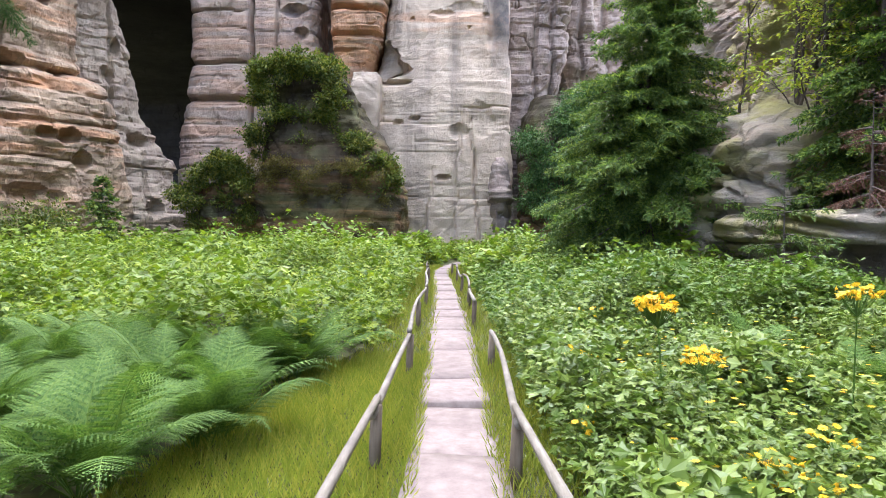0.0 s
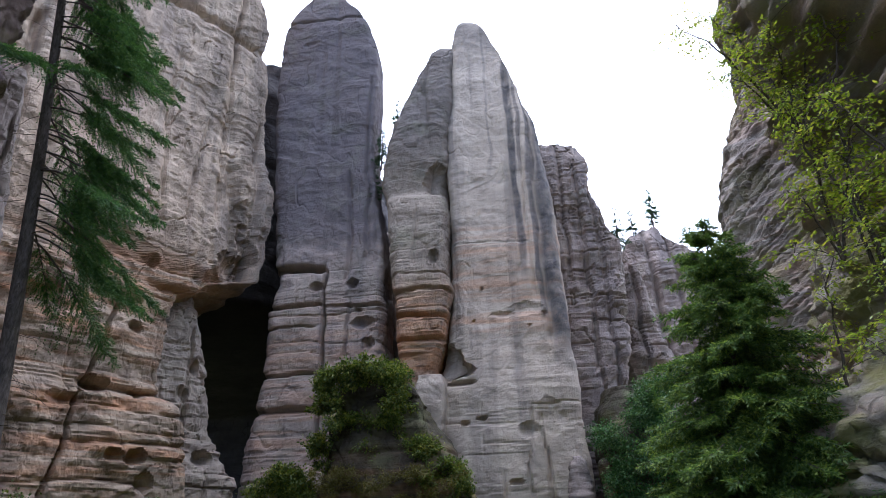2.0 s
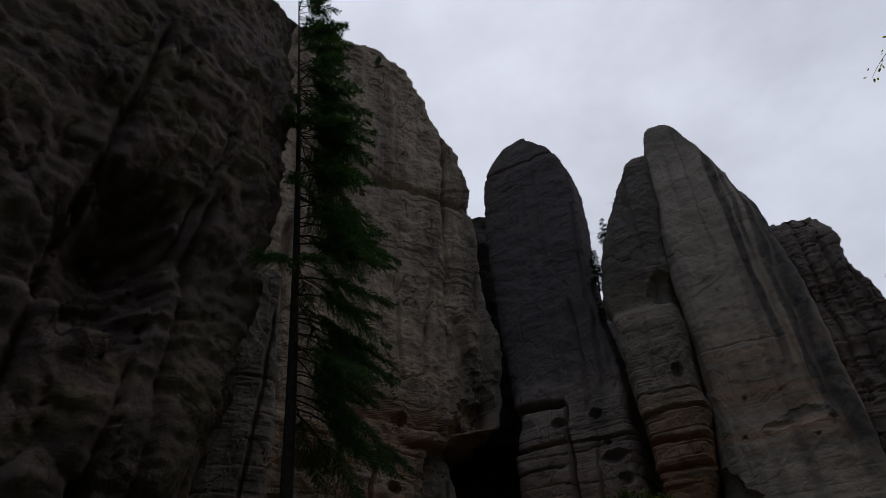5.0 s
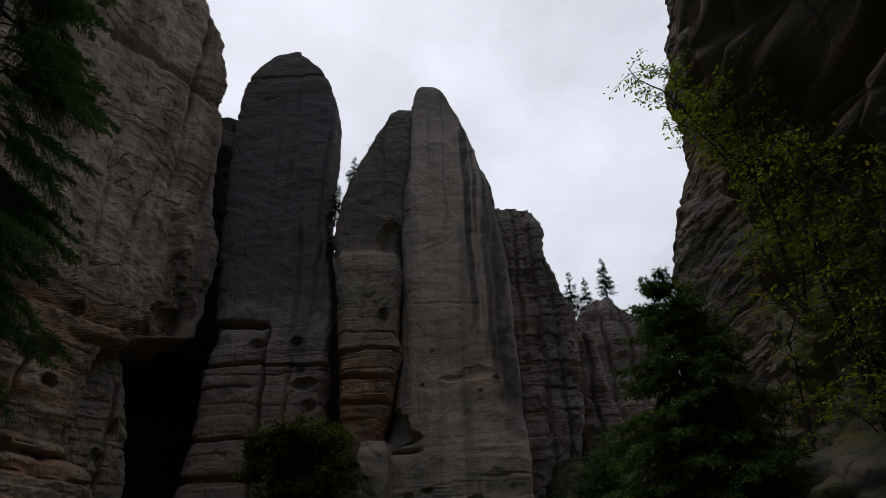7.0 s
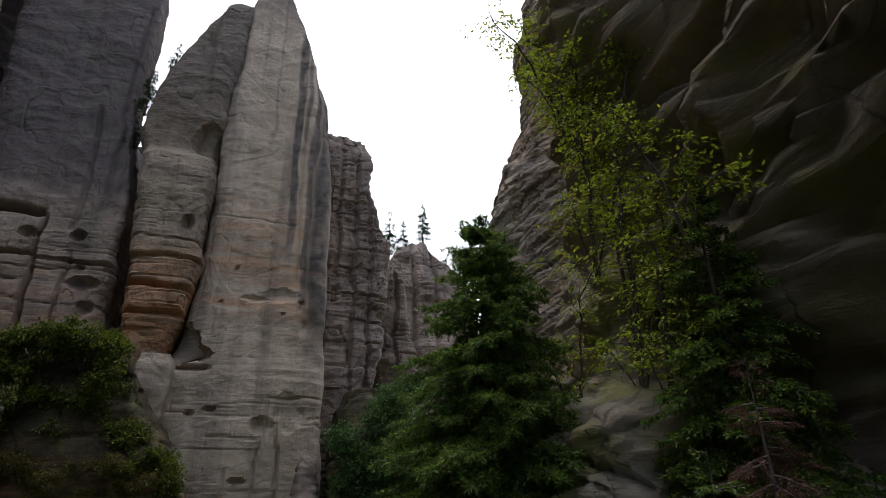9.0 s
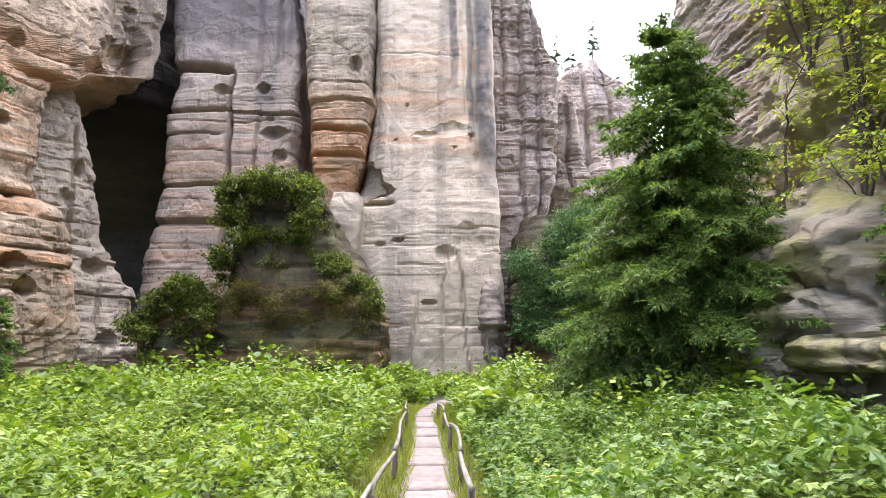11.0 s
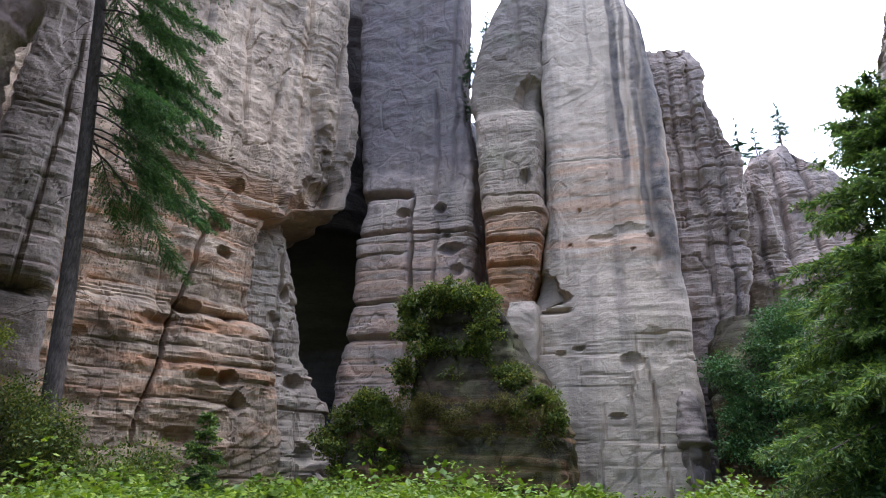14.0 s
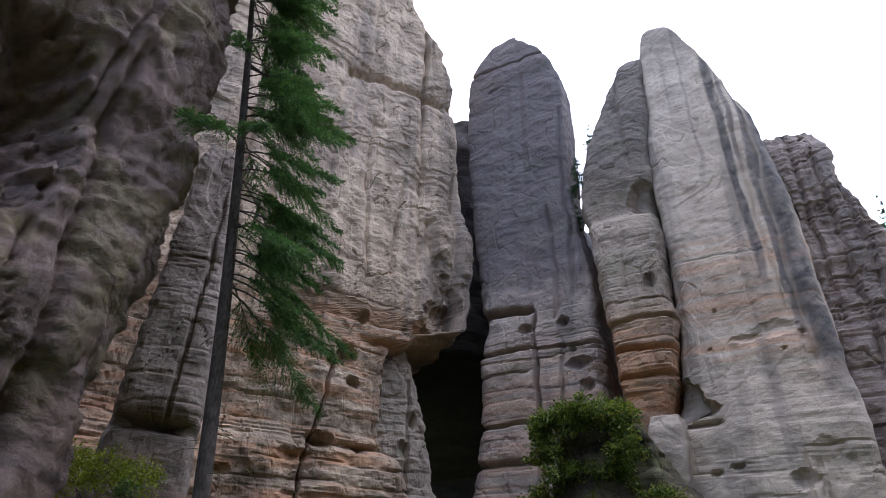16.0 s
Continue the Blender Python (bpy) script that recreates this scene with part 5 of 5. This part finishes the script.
# ferns
def frond_mesh(name, length, pairs, seed):
    r = np.random.RandomState(seed)
    s = np.linspace(0, 1, pairs + 6)[4:]
    C, D, U, L, W = [], [], [], [], []

    def axis(a):
        return np.stack([length * np.sin(a * 1.15) / 1.0, 0 * a, length * (0.62 * a - 0.62 * a**2.2)], -1)

    for a in s:
        p = axis(np.array([a]))[0]
        tang = unit(axis(np.array([a + 0.01]))[0] - axis(np.array([a - 0.01]))[0])
        full = length * 0.25 * (math.sin(math.pi * min(1, 0.12 + a * 0.9)) ** 0.8) * (1.02 - a * 0.55)
        for sg in (-1, 1):
            pd = unit(np.array([0.32, sg * 1.0, 0.0]) + tang * 0.25 + [0, 0, -0.12 + r.normal(0, 0.05)])
            m = max(3, int(full / 0.014))
            b = np.linspace(0.03, 1, m)
            for q in (-1, 1):
                C.append(p + pd * full * b[:, None] + np.array([0, 0, -0.12 * full]) * (b**2)[:, None])
                D.append(np.tile(tang * q * 0.9 + pd * 0.55, (m, 1)))
                U.append(np.tile([0.0, 0, 1.0], (m, 1)))
                L.append(0.021 * (1.12 - b) * (full / 0.2 + 0.25) + 0.004)
                W.append(np.full(m, 0.015))
    v, f = leaves(np.vstack(C), np.vstack(D), np.vstack(U), np.concatenate(L), np.concatenate(W), 0.1)
    a = np.linspace(0, 1, 12)
    tv, tq, tt = tube(axis(a), np.linspace(0.006, 0.0015, 12), 5)
    return mesh_of(name, np.vstack([tv, v]), [tq, np.vstack([tt, f + len(tv)])], LEAF_FERN)


FRONDS = [frond_mesh("frond", ln, pr, k) for k, (ln, pr) in enumerate(((0.85, 17), (0.7, 15), (1.0, 19)))]


def fern(x, y, seed, size=1.0):
    r = random.Random(seed)
    ob = empty("fern", x, y, float(ground_height(np.array([x]), np.array([y]))[0]) + 0.02, "arching green fern with feathery fronds", "fern", "ferns in the meadow")
    count = r.randint(8, 11)
    for k in range(count):
        fr = place("frond", FRONDS[r.randrange(3)], ob)
        sc = size * r.uniform(0.8, 1.15)
        fr.matrix_local = Matrix.Rotation(2 * math.pi * (k + r.uniform(-0.3, 0.3)) / count, 4, "Z") @ Matrix.Rotation(-r.uniform(0.25, 1.0), 4, "Y") @ Matrix.Scale(sc, 4)
    return ob


ferns = random.Random(11)
for k in range(120):
    fx, fy = ferns.uniform(-6.4, -1.7), ferns.uniform(1.7, 7.2)
    if fx > -2.0 + 0.12 * (fy - 3) and fy < 7:
        fx -= 0.7
    fern(fx, fy, 200 + k, ferns.uniform(0.75, 1.15))
for k in range(22):
    fern(ferns.uniform(2.8, 6.5), ferns.uniform(4.5, 10), 300 + k, ferns.uniform(0.7, 1.0))


# ragwort
def flower_mesh():
    b = np.arange(11) * 2 * np.pi / 11
    d = np.stack([np.cos(b), np.sin(b), np.full(11, 0.15)], -1)
    v, f = leaves(np.tile([0.0, 0, 0.004], (11, 1)) + d * 0.006, d, np.tile([0.0, 0, 1.0], (11, 1)), 0.022, 0.013, 0.05)
    tv, tq, tt = tube(np.array([[0, 0, -0.012], [0, 0, 0.0], [0, 0, 0.008], [0, 0, 0.011]]), [0.004, 0.009, 0.009, 0.004], 8)
    return mesh_of("flower", np.vstack([tv, v]), [tq, np.vstack([tt, f + len(tv)])], PETAL)


FLOWER = flower_mesh()


def ragwort(x, y, height, heads, seed):
    r = np.random.RandomState(seed)
    ob = empty("ragwort", x, y, float(ground_height(np.array([x]), np.array([y]))[0]), "tall ragwort stalk with a yellow flower head", "flower", "ragwort flowers")
    s = np.linspace(0, 1, 8)
    line = np.stack([r.normal() * 0.05 * s**2, r.normal() * 0.05 * s**2, height * s], -1)
    v, q, t = tube(line, np.linspace(0.007, 0.004, 8), 6)
    place("stem", mesh_of("stem", v, [q, t], LEAF_FERN, True), ob)
    for k in range(7):
        a, z = r.uniform(0, 2 * np.pi), height * r.uniform(0.2, 0.85)
        ln = r.uniform(0.1, 0.2)
        v, f = leaves(np.array([[0, 0, z]]), np.array([[math.cos(a), math.sin(a), 0.25]]), np.array([[0, 0, 1.0]]), ln, ln * 0.3, 0.2, True)
        place("leaf", mesh_of("leaf", v, [f], LEAF_PALE), ob)
    m = heads
    a = r.uniform(0, 2 * np.pi, m)
    rad = 0.15 * np.sqrt(r.uniform(0, 1, m))
    hub = line[-1] + np.stack([np.cos(a) * rad, np.sin(a) * rad, r.uniform(-0.02, 0.09, m) - rad * 0.3], -1)
    for h in hub:
        mid = h * 0.5 + line[-2] * 0.5 + [0, 0, -0.01]
        v, q, t = tube(np.stack([line[-2], mid, h]), [0.003, 0.002, 0.002], 4)
        stalk = place("flower_stalk", mesh_of("flower_stalk", v, [q, t], LEAF_FERN), ob)
        bloom = place("flower", FLOWER, stalk, "bright yellow petals")
        bloom.matrix_local = Matrix.Translation(h) @ Euler((r.normal(0, 0.45), r.normal(0, 0.45), r.uniform(0, 6))).to_matrix().to_4x4() @ Matrix.Scale(r.uniform(0.8, 1.25), 4)
    return ob


for k, (x, y, h, m) in enumerate(((1.4, 4.2, 1.16, 75), (1.72, 4.2, 0.78, 45), (2.85, 4.5, 1.2, 40), (1.05, 5.4, 0.62, 16), (1.75, 3.35, 0.36, 22), (1.9, 3.2, 0.33, 18), (1.35, 3.1, 0.34, 12), (2.2, 3.6, 0.42, 14), (0.75, 3.9, 0.45, 12), (2.5, 8.2, 0.75, 20), (3.1, 9.5, 0.8, 20), (1.6, 7.5, 0.7, 14))):
    ragwort(x, y, h, m, 400 + k)
def tall_herb(x, y, height, seed):
    """A leafy stalk with large drooping pale leaves."""
    r = np.random.RandomState(seed)
    ob = empty("tall_herb", x, y, float(ground_height(np.array([x]), np.array([y]))[0]), "tall stalk with large pale green leaves", "plant", "broad-leaved stalks")
    s = np.linspace(0, 1, 8)
    line = np.stack([0.06 * s**2 * r.normal(), 0.06 * s**2 * r.normal(), height * s], -1)
    v, q, t = tube(line, np.linspace(0.009, 0.004, 8), 6)
    place("stem", mesh_of("stem", v, [q, t], LEAF_FERN, True), ob)
    for k in range(9):
        a, hz = k * 2.4 + r.uniform(-0.3, 0.3), 0.45 + 0.55 * k / 8
        o = line[-1] * 0 + np.array([np.interp(hz, s, line[:, j]) for j in range(3)])
        ln = 0.26 * (1.25 - 0.6 * hz)
        v, f = leaves(o[None], np.array([[math.cos(a), math.sin(a), 0.1]]), np.array([[0, 0, 1.0]]), ln, ln * 0.5, 0.18, True)
        place("leaf", mesh_of("leaf", v, [f], LEAF_PALE), ob)
    return ob


for k, (x, y, h) in enumerate(((3.2, 11.0, 1.35), (3.6, 11.4, 1.45), (3.9, 10.8, 1.2), (2.7, 11.6, 1.3), (4.6, 10.2, 1.2))):
    tall_herb(x, y, h, 450 + k)
yf = scatter(700, 0.7, 5, 2.2, 12, right_side(0.8))
i = np.repeat(np.arange(len(yf)), 8)
b = np.tile(np.arange(8) * 2 * np.pi / 8, len(yf))
hz = ground_height(yf[:, 0], yf[:, 1]) + rng.uniform(0.3, 0.62, len(yf))
v, f = leaves(np.stack([yf[i, 0], yf[i, 1], hz[i]], -1), np.stack([np.cos(b), np.sin(b), np.full(len(b), 0.2)], -1), np.tile([0.0, 0, 1.0], (len(b), 1)), 0.028, 0.016, 0.05)
tagged(place("small_flowers", mesh_of("small_flowers", v, [f], PETAL)), "scattered small yellow meadow flowers", "flowers", "", "stuff")


# ---- railings and path ----
def railing(side, ys, label):
    ob = empty("railing", 0, 0, 0, label, "railing", "path railings")
    r = np.random.RandomState(5 if side < 0 else 6)
    off = 0.52 if side < 0 else 0.43
    for k in range(len(ys) - 1):
        y = np.linspace(ys[k] - 0.12, ys[k + 1] + 0.12, 9)
        s = np.linspace(0, 1, 9)
        x = path_x(y) + side * (off + 0.03 * np.sin(y * 0.9 + side)) + 0.03 * np.sin(s * np.pi) * r.normal()
        z = 0.42 + 0.03 * np.sin(y * 1.3) + 0.02 * np.sin(s * np.pi) * r.normal() + (0.05 * (k % 2))
        v, q, t = tube(np.stack([x, y, z], -1), np.linspace(0.031, 0.025, 9) * r.uniform(0.9, 1.1), 9)
        v = v + 0.004 * np.stack([fbm(v[:, 0] * 30, v[:, 1] * 6, v[:, 2] * 30, 2, k)] * 3, -1)
        place("pole", mesh_of("pole", v, [q, t], WOOD, True), ob, "weathered bare wooden pole")
    for k, y in enumerate(ys):
        x = float(path_x(y)) + side * (off + 0.03 * math.sin(y * 0.9 + side))
        v, q, t = tube(np.array([[x, y, -0.15], [x, y, 0.1], [x + 0.01, y, 0.43]]), [0.045, 0.043, 0.04], 9)
        place("post", mesh_of("post", v, [q, t], POST_WOOD, True), ob, "short dark wooden post")
    return ob


railing(-1, (-2.0, 1.4, 4.1, 7.0, 10.3, 13.5, 17.0, 20.5, 24.0), "low bent pole railing on short posts")
railing(1, (-2.2, 1.0, 3.95, 7.3), "low weathered pole railing on short posts")
railing(1, (10.6, 13.4, 16.6, 20.0, 23.6), "low pole railing further along the path")

pave = empty("pavement", 0, 0, 0, "narrow path of worn pinkish stone slabs", "path", "", "structure")
pr = np.random.RandomState(3)
y = -8.0
while y < 42:
    ln = pr.uniform(0.9, 2.1)
    hw = pr.uniform(0.325, 0.37) * (1.0 if y < 12 else 0.95)
    nx_, ny_ = 7, 9
    u, w = np.meshgrid(np.linspace(-1, 1, nx_), np.linspace(0, 1, ny_))
    ex = (1 + 0.07 * fbm(w * 3 + y, u * 2, u * 0, 2, 3))
    X = u * hw * ex + path_x(y + w * ln) + 0.01 * pr.normal()
    Y = y + w * (ln - 0.02) + 0.03 * np.sin(u * 2 + y) + 0.02 * pr.normal() * u
    tiltz = 0.012 * pr.normal()
    edge = np.minimum(np.minimum(1 - np.abs(u), 1.0) * hw, np.minimum(w, 1 - w) * ln)
    Z = 0.012 + 0.01 * pr.normal() + tiltz * (w - 0.5) + 0.008 * fbm(X * 5, Y * 5, u * 0, 2, 8) - 0.018 * np.exp(-edge / 0.02)
    tv = np.stack([X, Y, Z], -1).reshape(-1, 3)
    rimi = np.r_[np.arange(nx_), np.arange(1, ny_) * nx_ + nx_ - 1, (ny_ - 1) * nx_ + np.arange(nx_ - 2, -1, -1), np.arange(ny_ - 2, 0, -1) * nx_]
    bv = tv[rimi] * [1, 1, 0] + [0, 0, -0.1]
    gi = (np.arange(ny_ - 1)[:, None] * nx_ + np.arange(nx_ - 1)[None]).ravel()
    m = len(rimi)
    kk = np.arange(m)
    sk = np.stack([rimi, kk + len(tv), (kk + 1) % m + len(tv), rimi[(kk + 1) % m]], -1)
    place("slab", mesh_of("slab", np.vstack([tv, bv]), [np.stack([gi, gi + 1, gi + 1 + nx_, gi + nx_], -1), sk], SLAB, True), pave)
    y += ln
